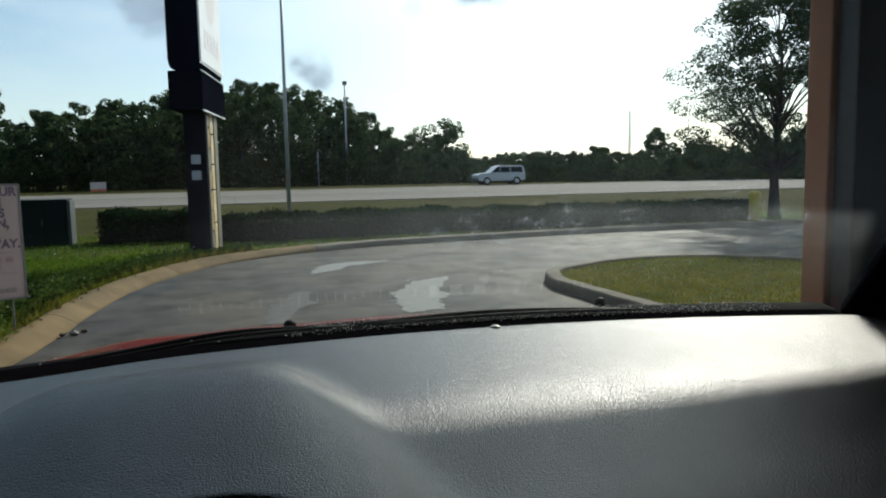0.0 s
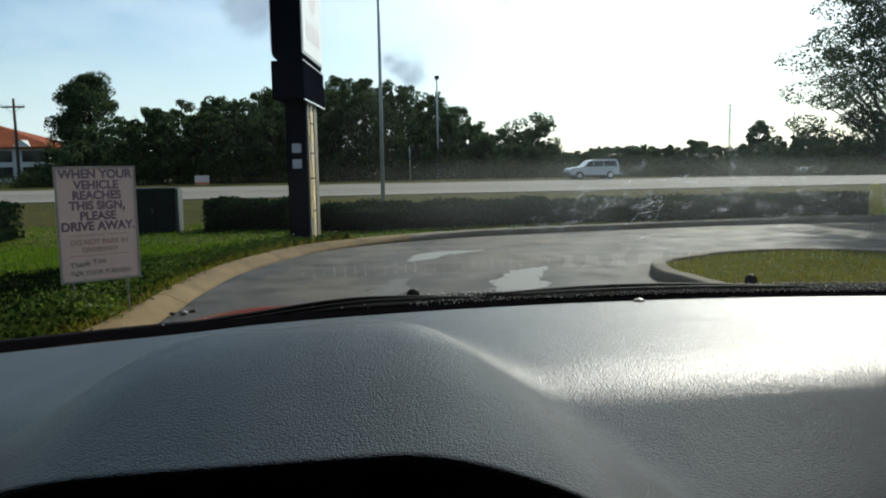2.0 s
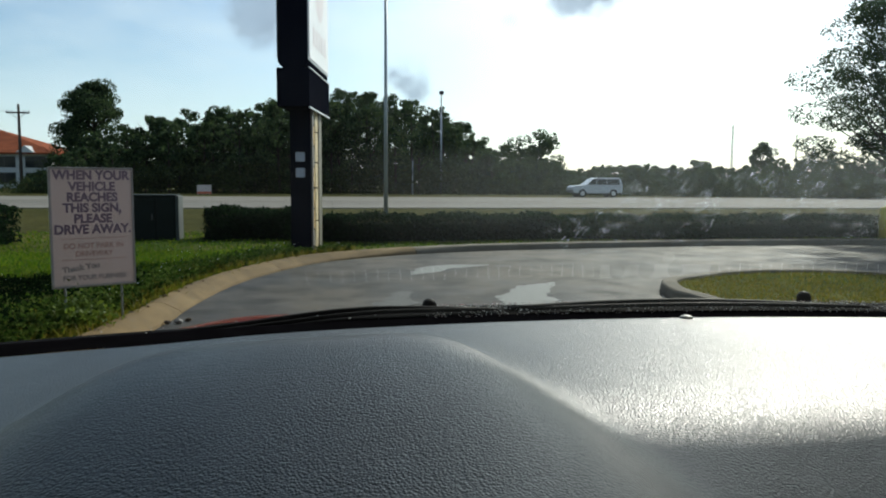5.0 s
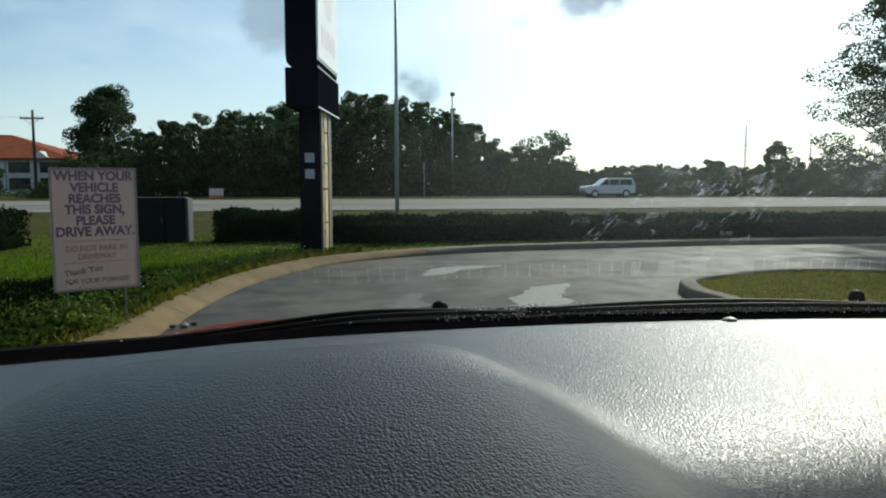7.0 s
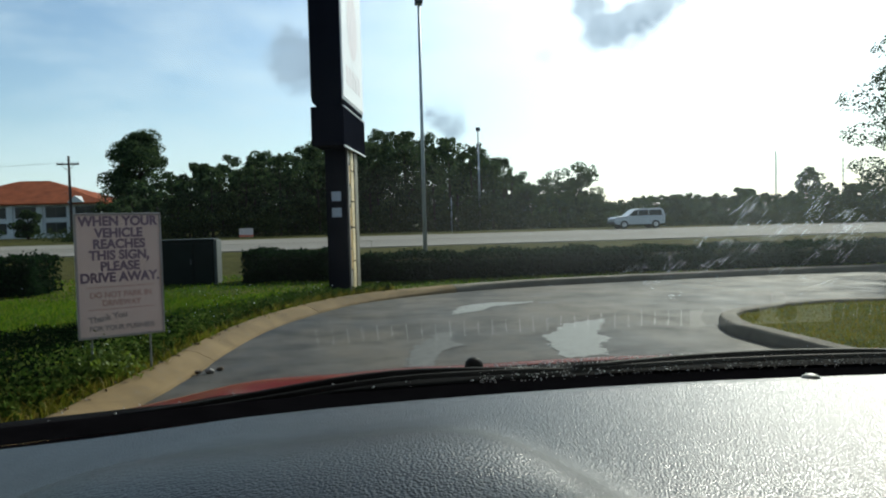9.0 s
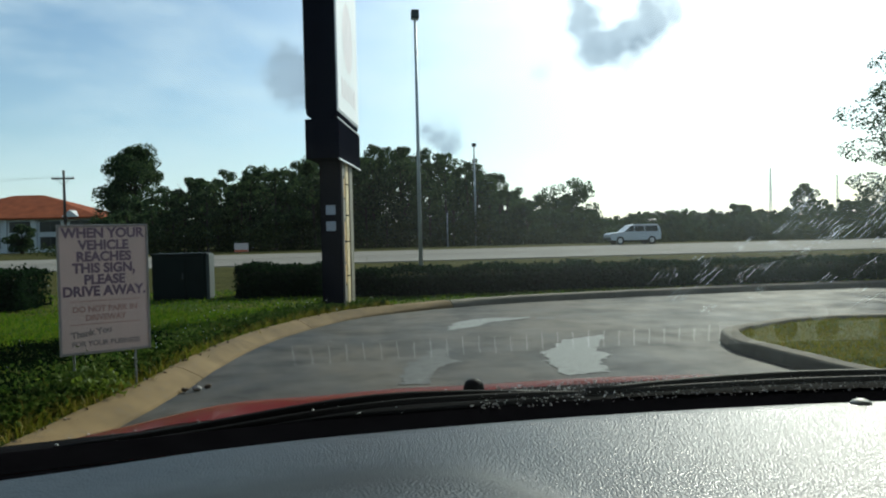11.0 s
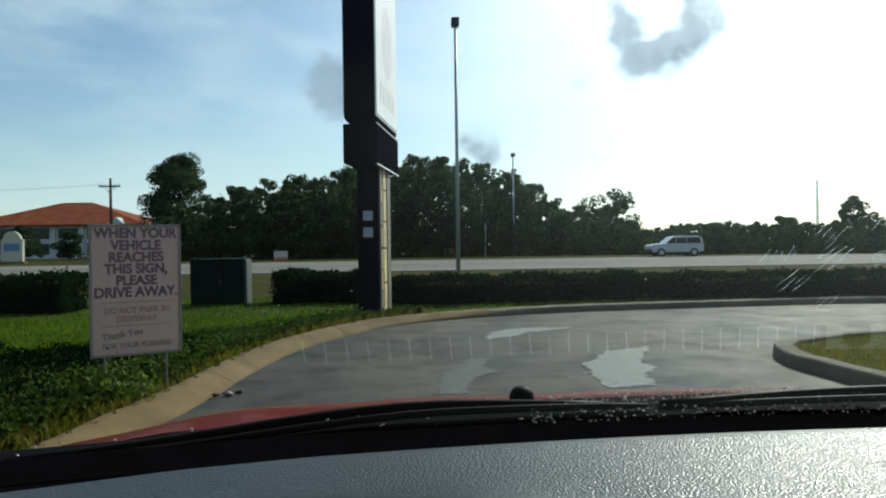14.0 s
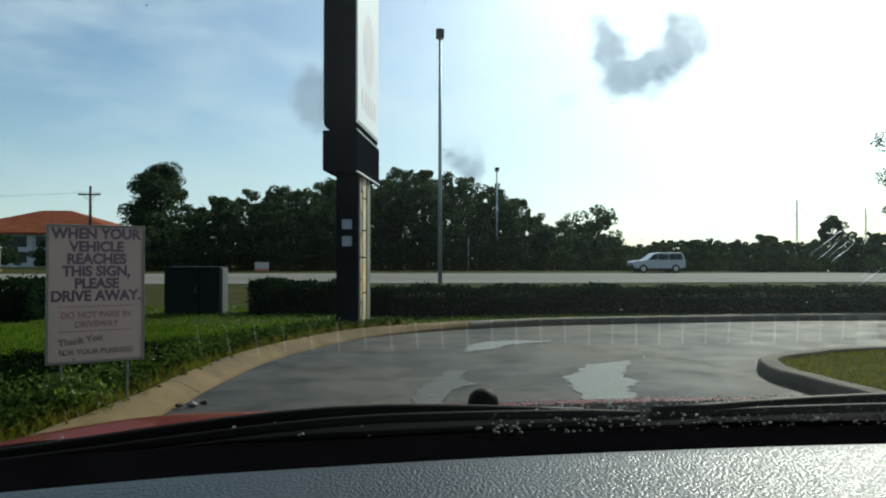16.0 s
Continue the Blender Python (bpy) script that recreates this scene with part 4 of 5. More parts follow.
# ---------------------------------------------------------------- tall sign
def pylon():
    e = empty("pylon_sign", pose(-0.46, 12.1, 0.03, 0, 0, -8.5), "tall dark navy pylon sign with a white face", "sign")
    hw = 0.165
    part("post", boxed(-hw, hw, -0.475, 0.475, -0.1, 2.6, bevel=0.012), M_PYLON, e)
    # weathered infill boards on the sunny side
    zs = [0.08, 0.55, 1.10, 1.52, 2.02, 2.46]
    for z0, z1 in zip(zs, zs[1:]):
        part("cream_board", boxed(hw + 0.002, hw + 0.022, -0.15, 0.10, z0 + 0.012, z1 - 0.012, bevel=0.004), M_CREAM, e, "cream board panel")
    for k in range(7):
        z0 = 0.1 + k * 0.34
        part("ochre_strip", boxed(hw + 0.002, hw + 0.016, -0.36, -0.18, z0, z0 + 0.30, bevel=0.004), M_OCHRE if k in (1, 2, 3, 5) else M_CHANNEL, e, "peeling ochre strip")
    part("edge_channel", boxed(hw + 0.001, hw + 0.03, 0.16, 0.45, 0.03, 2.5, bevel=0.005), simple("olive_grey_channel", (0.15, 0.14, 0.10), 0.6), e)
    part("edge_channel", boxed(hw + 0.001, hw + 0.028, -0.465, -0.36, 0.03, 2.5, bevel=0.005), simple("dark_grey_channel", (0.10, 0.09, 0.08), 0.6), e)
    for z in (1.60, 1.345):
        part("notice_plate", boxed(-0.075, 0.075, -0.483, -0.476, z - 0.075, z + 0.075, bevel=0.012), M_PLATE, e, "white square plate")
    # lower cabinet
    part("lower_cabinet", boxed(-0.25, 0.25, -1.0, 1.0, 2.35, 2.93, bevel=0.01), M_PYLON, e)
    part("lower_trim", boxed(0.235, 0.262, -0.99, 0.99, 2.325, 2.35, bevel=0.003), M_PYLONEDGE, e)
    # upper cabinet with rounded corners
    bm = bmesh.new()
    prof = []
    z0, z1, x0, x1, r = 2.93, 6.6, -0.235, 0.225, 0.13
    for cx, cz, a0 in ((x1 - r, z0 + r, -90), (x1 - r, z1 - r, 0), (x0 + r, z1 - r, 90), (x0 + r, z0 + r, 180)):
        for k in range(9):
            a = radians(a0 + k * 90 / 8)
            prof.append((cx + r * math.cos(a), cz + r * math.sin(a)))
    near = [bm.verts.new((x, -0.98, z)) for x, z in prof]
    far = [bm.verts.new((x, 0.98, z)) for x, z in prof]
    bm.faces.new(near)
    bm.faces.new(far)
    for k in range(len(prof)):
        bm.faces.new((near[k], near[(k + 1) % len(prof)], far[(k + 1) % len(prof)], far[k]))
    bmesh.ops.recalc_face_normals(bm, faces=bm.faces[:])
    part("upper_cabinet", bm, M_PYLON, e)
    part("face_bezel", boxed(0.226, 0.234, -0.97, 0.97, 3.06, 6.47, bevel=0.003), M_PYLONEDGE, e)
    part("sign_face", boxed(0.232, 0.248, -0.94, 0.95, 3.09, 6.44, bevel=0.006), M_FACE, e, "white translucent sign face")
    part("sign_face", boxed(-0.256, -0.236, -0.94, 0.95, 3.09, 6.44, bevel=0.006), M_FACE, e, "white translucent sign face")
    part("foot_trim", boxed(0.236, 0.256, -0.985, 0.985, 2.932, 2.95, bevel=0.003), M_PYLONEDGE, e)
    # faded print: an oval badge and plain bars
    bm = bmesh.new()
    ring = [(0.45 * math.cos(a), 4.35 + 0.55 * math.sin(a)) for a in [2 * math.pi * k / 40 for k in range(40)]]
    bm.faces.new([bm.verts.new((0.2505, y, z)) for y, z in ring])
    part("oval_badge", bm, M_FACEPINK, e, "faded pinkish oval print")
    for k in range(5):
        part("print_bar", boxed(0.2475, 0.2515, -0.62 + k * 0.27, -0.46 + k * 0.27, 3.32, 3.62), M_FACEPINK, e)
    return e


pylon()


# ---------------------------------------------------------------- street furniture
def lamp_pole(x, y, h, r, head, label):
    e = empty("street_lamp", pose(x, y, 0.08), label, "street lamp", "highway lamps")
    part("pole", tube(bmesh.new(), [(0, 0, -0.1), (0, 0, h * 0.5), (0, 0, h - 0.1)], [r, r * 0.8, r * 0.6], 12), M_POLE, e, smooth=True)
    part("base_plate", boxed(-r * 2, r * 2, -r * 2, r * 2, -0.05, 0.03, bevel=0.008), M_POLE, e)
    hd = part("lamp_head", boxed(-head, head, -head * 1.3, head * 1.1, h - 0.12, h + head * 1.1, bevel=0.02), M_DARKMETAL, e)
    part("lens", boxed(-head * 0.8, head * 0.8, -head, head * 0.8, h - 0.135, h - 0.121), M_PLATE, hd)
    return e


lamp_pole(1.66, 22.8, 7.9, 0.066, 0.12, "tall grey metal lamp pole with a box head on the verge")
lamp_pole(11.0, 74.0, 10.1, 0.12, 0.20, "far grey metal lamp pole beside the highway")
lamp_pole(7.9, 72.0, 3.4, 0.07, 0.08, "short grey post with a small head beside the highway")


def utility_pole():
    e = empty("utility_pole", pose(-35.0, 90.5, 0.05), "dark timber utility pole with a crossarm", "utility pole")
    part("pole", tube(bmesh.new(), [(0, 0, -0.3), (0, 0, 5), (0, 0, 9.8)], [0.19, 0.17, 0.13], 10), M_TIMBER, e, smooth=True)
    part("crossarm", boxed(-1.25, 1.25, -0.32, -0.2, 8.72, 8.9, bevel=0.01), M_TIMBER, e)
    for x in (-1.15, -0.6, 0.6, 1.15):
        part("insulator", tube(bmesh.new(), [(x, -0.26, 8.9), (x, -0.26, 9.0), (x, -0.26, 9.12)], [0.05, 0.07, 0.03], 8), M_PLATE, e)
    for s in (-1, 1):
        part("brace", tube(bmesh.new(), [(s * 0.75, -0.26, 8.72), (0, -0.26, 8.05)], [0.03, 0.03], 6), M_TIMBER, e)
    return e


utility_pole()


def cable(x0, y0, z0, x1, y1, z1, sag):
    bm = bmesh.new()
    pts = [(x0 + (x1 - x0) * s, y0 + (y1 - y0) * s, z0 + (z1 - z0) * s - sag * 4 * s * (1 - s)) for s in np.linspace(0, 1, 15)]
    tube(bm, pts, [0.008] * 15, 5)
    return tagged(part("overhead_cable", bm, M_DARKMETAL), "thin dark overhead cable on the utility pole", "cable", "overhead cables")


for x in (-36.1, -33.9):
    cable(x, 90.2, 9.1, x - 60, 94, 9.4, 0.9)


def utility_box():
    e = empty("utility_box", pose(-3.5, 14.75, 0.02, 0, 0, 4) @ Matrix.Diagonal((1, 1, 0.92, 1)), "dark green utility cabinet with a grey side on the lawn", "utility box")
    part("body", boxed(-0.54, 0.44, -0.35, 0.35, 0.06, 0.99, bevel=0.015), M_BOX, e)
    part("plinth", boxed(-0.58, 0.6, -0.4, 0.4, -0.1, 0.06, bevel=0.01), M_KERB, e)
    part("lid", boxed(-0.56, 0.46, -0.37, 0.37, 0.99, 1.03, bevel=0.012), M_BOX, e)
    part("side_panel", boxed(0.44, 0.50, -0.34, 0.36, 0.06, 1.0, bevel=0.01), M_BOXSIDE, e, "pale grey side panel")
    d = part("door", boxed(-0.5, 0.06, -0.372, -0.352, 0.1, 0.94, bevel=0.006), M_BOX, e)
    part("door_handle", boxed(0.0, 0.03, -0.39, -0.374, 0.5, 0.62, bevel=0.004), M_DARKMETAL, d)
    part("door", boxed(0.09, 0.42, -0.372, -0.352, 0.1, 0.94, bevel=0.006), M_BOX, e)
    return e


utility_box()


def bollard():
    e = empty("bollard", pose(11.75, 13.75, 0.08), "yellow painted steel bollard beside the young tree", "bollard")
    part("post", tube(bmesh.new(), [(0, 0, -0.1), (0, 0, 0.6), (0, 0, 0.66), (0, 0, 0.69)], [0.13, 0.13, 0.11, 0.05], 14), M_YELLOW, e, smooth=True)
    return e


bollard()


def notice_board():
    e = empty("notice_board", pose(-10.9, 66.0, 0.05), "small pale roadside board with an orange stripe", "sign")
    part("board", boxed(-0.6, 0.6, -0.03, 0.03, 0.10, 0.88, bevel=0.01), M_BOARD, e)
    part("stripe", boxed(-0.6, 0.6, -0.037, -0.031, 0.13, 0.30), M_ORANGE, e)
    for x in (-0.45, 0.45):
        part("post", boxed(x - 0.04, x + 0.04, 0.03, 0.1, -0.1, 0.84, bevel=0.006), M_TIMBER, e)
    return e


notice_board()


def monument_sign():
    e = empty("monument_sign", pose(-35.4, 69.0, 0.05), "cream roadside monument sign with arched top and blue panel", "sign")
    part("slab", boxed(-0.95, 0.95, -0.2, 0.2, 0.25, 2.2, bevel=0.03), M_MONUMENT, e)
    part("arched_top", tube(bmesh.new(), [(0, -0.18, 2.2), (0, 0.18, 2.2)], [0.8, 0.8], 28), M_MONUMENT, e)
    part("cornice", boxed(-1.05, 1.05, -0.26, 0.26, 2.16, 2.26, bevel=0.02), M_MONUMENT, e)
    part("plinth", boxed(-1.15, 1.15, -0.3, 0.3, -0.1, 0.25, bevel=0.02), M_KERB, e)
    part("blue_panel", boxed(-0.7, 0.7, -0.215, -0.201, 1.2, 1.9), simple("faded_blue_panel", (0.10, 0.20, 0.34), 0.6), e)
    return e


monument_sign()


def mast(x, y, h, label):
    e = empty("radio_mast", pose(x, y, 0), label, "radio mast", "radio masts")
    bm = bmesh.new()
    for k in range(3):
        a = 2 * math.pi * k / 3
        tube(bm, [(0.55 * math.cos(a), 0.55 * math.sin(a), 0), (0.2 * math.cos(a), 0.2 * math.sin(a), h)], [0.10, 0.06], 5)
    part("lattice_leg", bm, M_POLE, e)
    bm = bmesh.new()
    m = int(h / 1.6)
    for i in range(m):
        z, z2 = h * i / m, h * (i + 1) / m
        for k in range(3):
            a, b = 2 * math.pi * k / 3, 2 * math.pi * (k + 1) / 3
            r0, r1 = 0.55 - 0.35 * i / m, 0.55 - 0.35 * (i + 1) / m
            tube(bm, [(r0 * math.cos(a), r0 * math.sin(a), z), (r1 * math.cos(b), r1 * math.sin(b), z2)], [0.04, 0.04], 4)
    part("bracing", bm, M_POLE, e)
    return e


mast(140, 244, 22, "thin grey lattice radio mast far beyond the trees")
mast(162, 240, 19, "shorter grey lattice radio mast far beyond the trees")


# ---------------------------------------------------------------- white building
def building():
    e = empty("office_building", pose(-52, 121, 0.05), "two-storey white stucco building with a terracotta hip roof", "building")
    hx, hy, zt = 12.6, 8.0, 4.9
    part("wall", boxed(-hx, hx, -hy, hy, -0.2, zt, bevel=0.03), M_STUCCO, e)
    bm = bmesh.new()
    ov = 1.0
    c = [bm.verts.new(p) for p in ((-hx - ov, -hy - ov, zt), (hx + ov, -hy - ov, zt), (hx + ov, hy + ov, zt), (-hx - ov, hy + ov, zt))]
    d = [bm.verts.new((v.co.x, v.co.y, zt + 0.22)) for v in c]
    r0, r1 = bm.verts.new((-2.2, 0, 8.9)), bm.verts.new((2.2, 0, 8.9))
    bm.faces.new(c[::-1])
    for k in range(4):
        bm.faces.new((c[k], c[(k + 1) % 4], d[(k + 1) % 4], d[k]))
    bm.faces.new((d[0], d[1], r1, r0))
    bm.faces.new((d[2], d[3], r0, r1))
    bm.faces.new((d[1], d[2], r1))
    bm.faces.new((d[3], d[0], r0))
    rf = part("roof", bm, M_ROOF, e)
    bm = bmesh.new()
    for y0, x0, x1 in ((-hy - 1.2, 8.2, 10.6),):
        g = [bm.verts.new(p) for p in ((x0, y0, 5.1), (x1, y0, 5.1), ((x0 + x1) / 2, y0, 6.1), (x0, y0 + 3, 5.1), (x1, y0 + 3, 5.1), ((x0 + x1) / 2, y0 + 3, 6.1))]
        bm.faces.new((g[0], g[1], g[2]))
        bm.faces.new((g[0], g[2], g[5], g[3]))
        bm.faces.new((g[1], g[4], g[5], g[2]))
    part("gable", bm, M_STUCCO, rf)
    for z0 in (0.7, 3.0):
        for k in range(6):
            x = -10.6 + k * 4.2
            w = part("window", boxed(x - 1.45, x + 1.45, -hy - 0.06, -hy + 0.05, z0, z0 + 1.6, bevel=0.01), M_DARKMETAL, e)
            for s in (-1, 1):
                part("pane", boxed(x + s * 0.70 - 0.66, x + s * 0.70 + 0.66, -hy - 0.075, -hy - 0.062, z0 + 0.08, z0 + 1.52), M_WINGLASS, w)
    for k in range(7):
        x = -12.4 + k * 4.13
        part("pilaster", boxed(x - 0.25, x + 0.25, -hy - 0.22, -hy - 0.005, -0.1, 4.85, bevel=0.03), M_STUCCO, e)
    return e


building()


# ---------------------------------------------------------------- cars on the highway
def car_profile(bm, prof, hw, taper):
    """Extrudes a side outline across the car, the upper points drawn in."""
    l = [bm.verts.new((x, -hw * (1 - taper * max(0, z - 0.95)), z)) for x, z in prof]
    r = [bm.verts.new((x, hw * (1 - taper * max(0, z - 0.95)), z)) for x, z in prof]
    bm.faces.new(l)
    bm.faces.new(r[::-1])
    k = len(prof)
    for i in range(k):
        bm.faces.new((l[i], r[i], r[(i + 1) % k], l[(i + 1) % k]))
    bmesh.ops.recalc_face_normals(bm, faces=bm.faces[:])
    return bm


def suv(x, y, flip, label):
    e = empty("suv", pose(x, y, 0.045, 0, 0, 180 if flip else 0), label, "car", "white cars on the highway")
    body = [(-2.2, .42), (-1.75, .36), (1.8, .36), (2.2, .45), (2.22, .85), (2.05, 1.0), (1.05, 1.08), (.35, 1.62), (.0, 1.70), (-1.9, 1.70), (-2.12, 1.5), (-2.22, 1.0)]
    bm = car_profile(bmesh.new(), body, 0.9, 0.22)
    bmesh.ops.bevel(bm, geom=bm.edges[:], offset=0.045, segments=2, affect="EDGES", profile=0.6)
    part("body", bm, M_WHITECAR, e, smooth=False)
    for s in (-1, 1):
        for x0, x1, xt0, xt1 in ((0.2, 0.95, 0.12, 0.42), (-0.75, 0.14, -0.75, 0.06), (-1.95, -0.83, -1.88, -0.83)):
            bm = bmesh.new()
            y0, y1 = 0.885 * s, 0.80 * s
            o = 0.012 * s
            f = [bm.verts.new(p) for p in ((x0, y0 + o, 1.10), (x1, y0 + o, 1.10), (xt1, y1 + o, 1.56), (xt0, y1 + o, 1.56))]
            f2 = [bm.verts.new((v.co.x, v.co.y - 2 * o, v.co.z)) for v in f]
            bm.faces.new(f)
            bm.faces.new(f2[::-1])
            for k in range(4):
                bm.faces.new((f[k], f2[k], f2[(k + 1) % 4], f[(k + 1) % 4]))
            part("side_window", bm, M_WINGLASS, e)
        for wx in (1.38, -1.38):
            w = part("wheel", tube(bmesh.new(), [(wx, s * 0.70, .35), (wx, s * 0.72, .35), (wx, s * 0.90, .35), (wx, s * 0.92, .35)], [.30, .35, .35, .30], 20), M_TYRE, e)
            part("rim", tube(bmesh.new(), [(wx, s * 0.915, .35), (wx, s * 0.93, .35)], [.21, .19], 14), M_RIM, w)
    part("headlight", boxed(2.1, 2.235, 0.5, 0.82, .7, .86, bevel=0.02), M_PLATE, e)
    part("headlight", boxed(2.1, 2.235, -0.82, -0.5, .7, .86, bevel=0.02), M_PLATE, e)
    part("bumper", boxed(2.12, 2.28, -0.85, 0.85, .42, .6, bevel=0.03), M_DARKMETAL, e)
    return e


suv(22.6, 61.2, True, "white sport utility vehicle on the far lane")


# ---------------------------------------------------------------- litter by the kerb
def litter():
    bm = bmesh.new()
    bmesh.ops.create_icosphere(bm, subdivisions=2, radius=0.030)
    for v in bm.verts:
        v.co = Vector((v.co.x * 1.3, v.co.y, v.co.z * 0.7)) + Vector(noise.noise_vector(v.co * 70)) * 0.012
    ob = part("crushed_cup", bm, M_LITTER)
    ob.matrix_world = pose(-1.36, 6.05, 0.022, 10, 5, 30)
    tagged(ob, "crushed pale cup lying against the kerb", "litter")
    for k, (x, y) in enumerate(((-1.30, 6.16), (-1.44, 6.0))):
        bm = bmesh.new()
        bmesh.ops.create_icosphere(bm, subdivisions=2, radius=0.022)
        for v in bm.verts:
            v.co = Vector((v.co.x * 1.4, v.co.y, v.co.z * 0.6)) + Vector(noise.noise_vector(v.co * 60 + Vector((k, 0, 0)))) * 0.014
        ob = part("leaf_clump", bm, M_DEADLEAF)
        ob.matrix_world = pose(x, y, 0.012 + 0.012 * k, 0, 0, 40 * k)
        tagged(ob, "dark wet leaf clump lying against the kerb", "litter", "leaf clumps by the kerb")


litter()
r2 = np.random.default_rng(21)
k = r2.integers(0, len(d0), 130)
pp = d0[k] + normals(d0)[k] * r2.uniform(0.20, 0.3, 130)[:, None]
tagged(leaves("fallen_leaves", np.column_stack([pp, np.full(130, 0.115)]), r2.uniform(0.008, 0.022, 130), M_DEADLEAF, None, r2, flat=0.85), "small dark dead leaves scattered on the kerb", "leaves", kind="stuff")


# ---------------------------------------------------------------- the wash building's exit
def exit_wall():
    z1 = 4.2
    tagged(part("wall_exit_side", boxed(2.93, 9.0, 1.86, 1.98, -0.05, z1), M_BLOCK), "painted block wall beside the exit opening", "wall", kind="structure")
    tagged(part("wall_exit_far", boxed(-9.0, -2.36, 1.9, 2.1, -0.05, z1), M_BLOCK), "painted block wall beside the exit opening", "wall", kind="structure")
    tagged(part("wall_lintel", boxed(-2.36, 2.93, 1.9, 2.1, 2.31, z1), M_BLOCK), "painted block lintel over the exit opening", "wall", kind="structure")
    tagged(part("wall_north", boxed(2.93, 3.13, -9, 1.86, -0.05, z1), M_BLOCK), "painted block side wall of the wash tunnel", "wall", kind="structure")
    tagged(part("wall_south", boxed(-2.56, -2.36, -9, 1.9, -0.05, z1), M_BLOCK), "painted block side wall of the wash tunnel", "wall", kind="structure")
    tagged(part("wall_back", boxed(-2.56, 3.13, -9.2, -9, -0.05, z1), M_BLOCK), "painted block end wall of the wash tunnel", "wall", kind="structure")
    tagged(part("ceiling", boxed(-2.56, 3.13, -9.2, 2.1, z1, z1 + 0.15), M_BLOCK), "painted ceiling of the wash tunnel", "ceiling", kind="structure")
    e = empty("door_frame", pose(0, 0, 0), "tan-brown painted steel door frame with black tracks", "door frame", kind="structure")
    part("jamb", boxed(2.67, 2.93, 1.84, 1.985, 0.0, 2.31, bevel=0.012), M_JAMB, e)
    part("jamb", boxed(-2.36, -2.16, 1.86, 2.12, 0.0, 2.31, bevel=0.012), M_JAMB, e)
    part("head", boxed(-2.16, 2.67, 1.84, 1.985, 2.24, 2.31, bevel=0.012), M_JAMB, e)
    part("door_track", boxed(2.70, 2.92, 1.72, 1.838, 0.0, 2.30, bevel=0.01), M_TRACK, e)


exit_wall()


# ---------------------------------------------------------------- the car one sits in
CX = 0.62                                  # the car's middle line


def edge(x):
    """Plan line of the windscreen's foot."""
    return 1.145 - 0.13 * (x - 0.6) ** 2


car = empty("car", pose(0, 0, 0), "red car with grained black dashboard and wet windscreen", "car")


def smooth(a, b, x):
    s = np.clip((x - a) / (b - a), 0, 1)
    return s * s * (3 - 2 * s)


def dash_z(x, y):
    """Top of the dashboard: a flat shelf with a hood over the instruments."""
    e = 1.145 - 0.13 * (x - 0.6) ** 2
    z = 0.905 + 0.018 * smooth(0.0, 0.7, e - y) - 0.03 * smooth(0.62, 1.1, e - y)
    u = (x - HUMP[0]) / (HUMP[1] + HUMP[2] * (e - y))
    hump = HUMP[3] * np.exp(-np.abs(u) ** 6.0) * smooth(HUMP[4], HUMP[5], e - y)
    return z + hump - 0.002 * smooth(0.02, 0.0, e - y)


HUMP = (-0.09, 0.20, 0.17, 0.085, 0.10, 0.62)


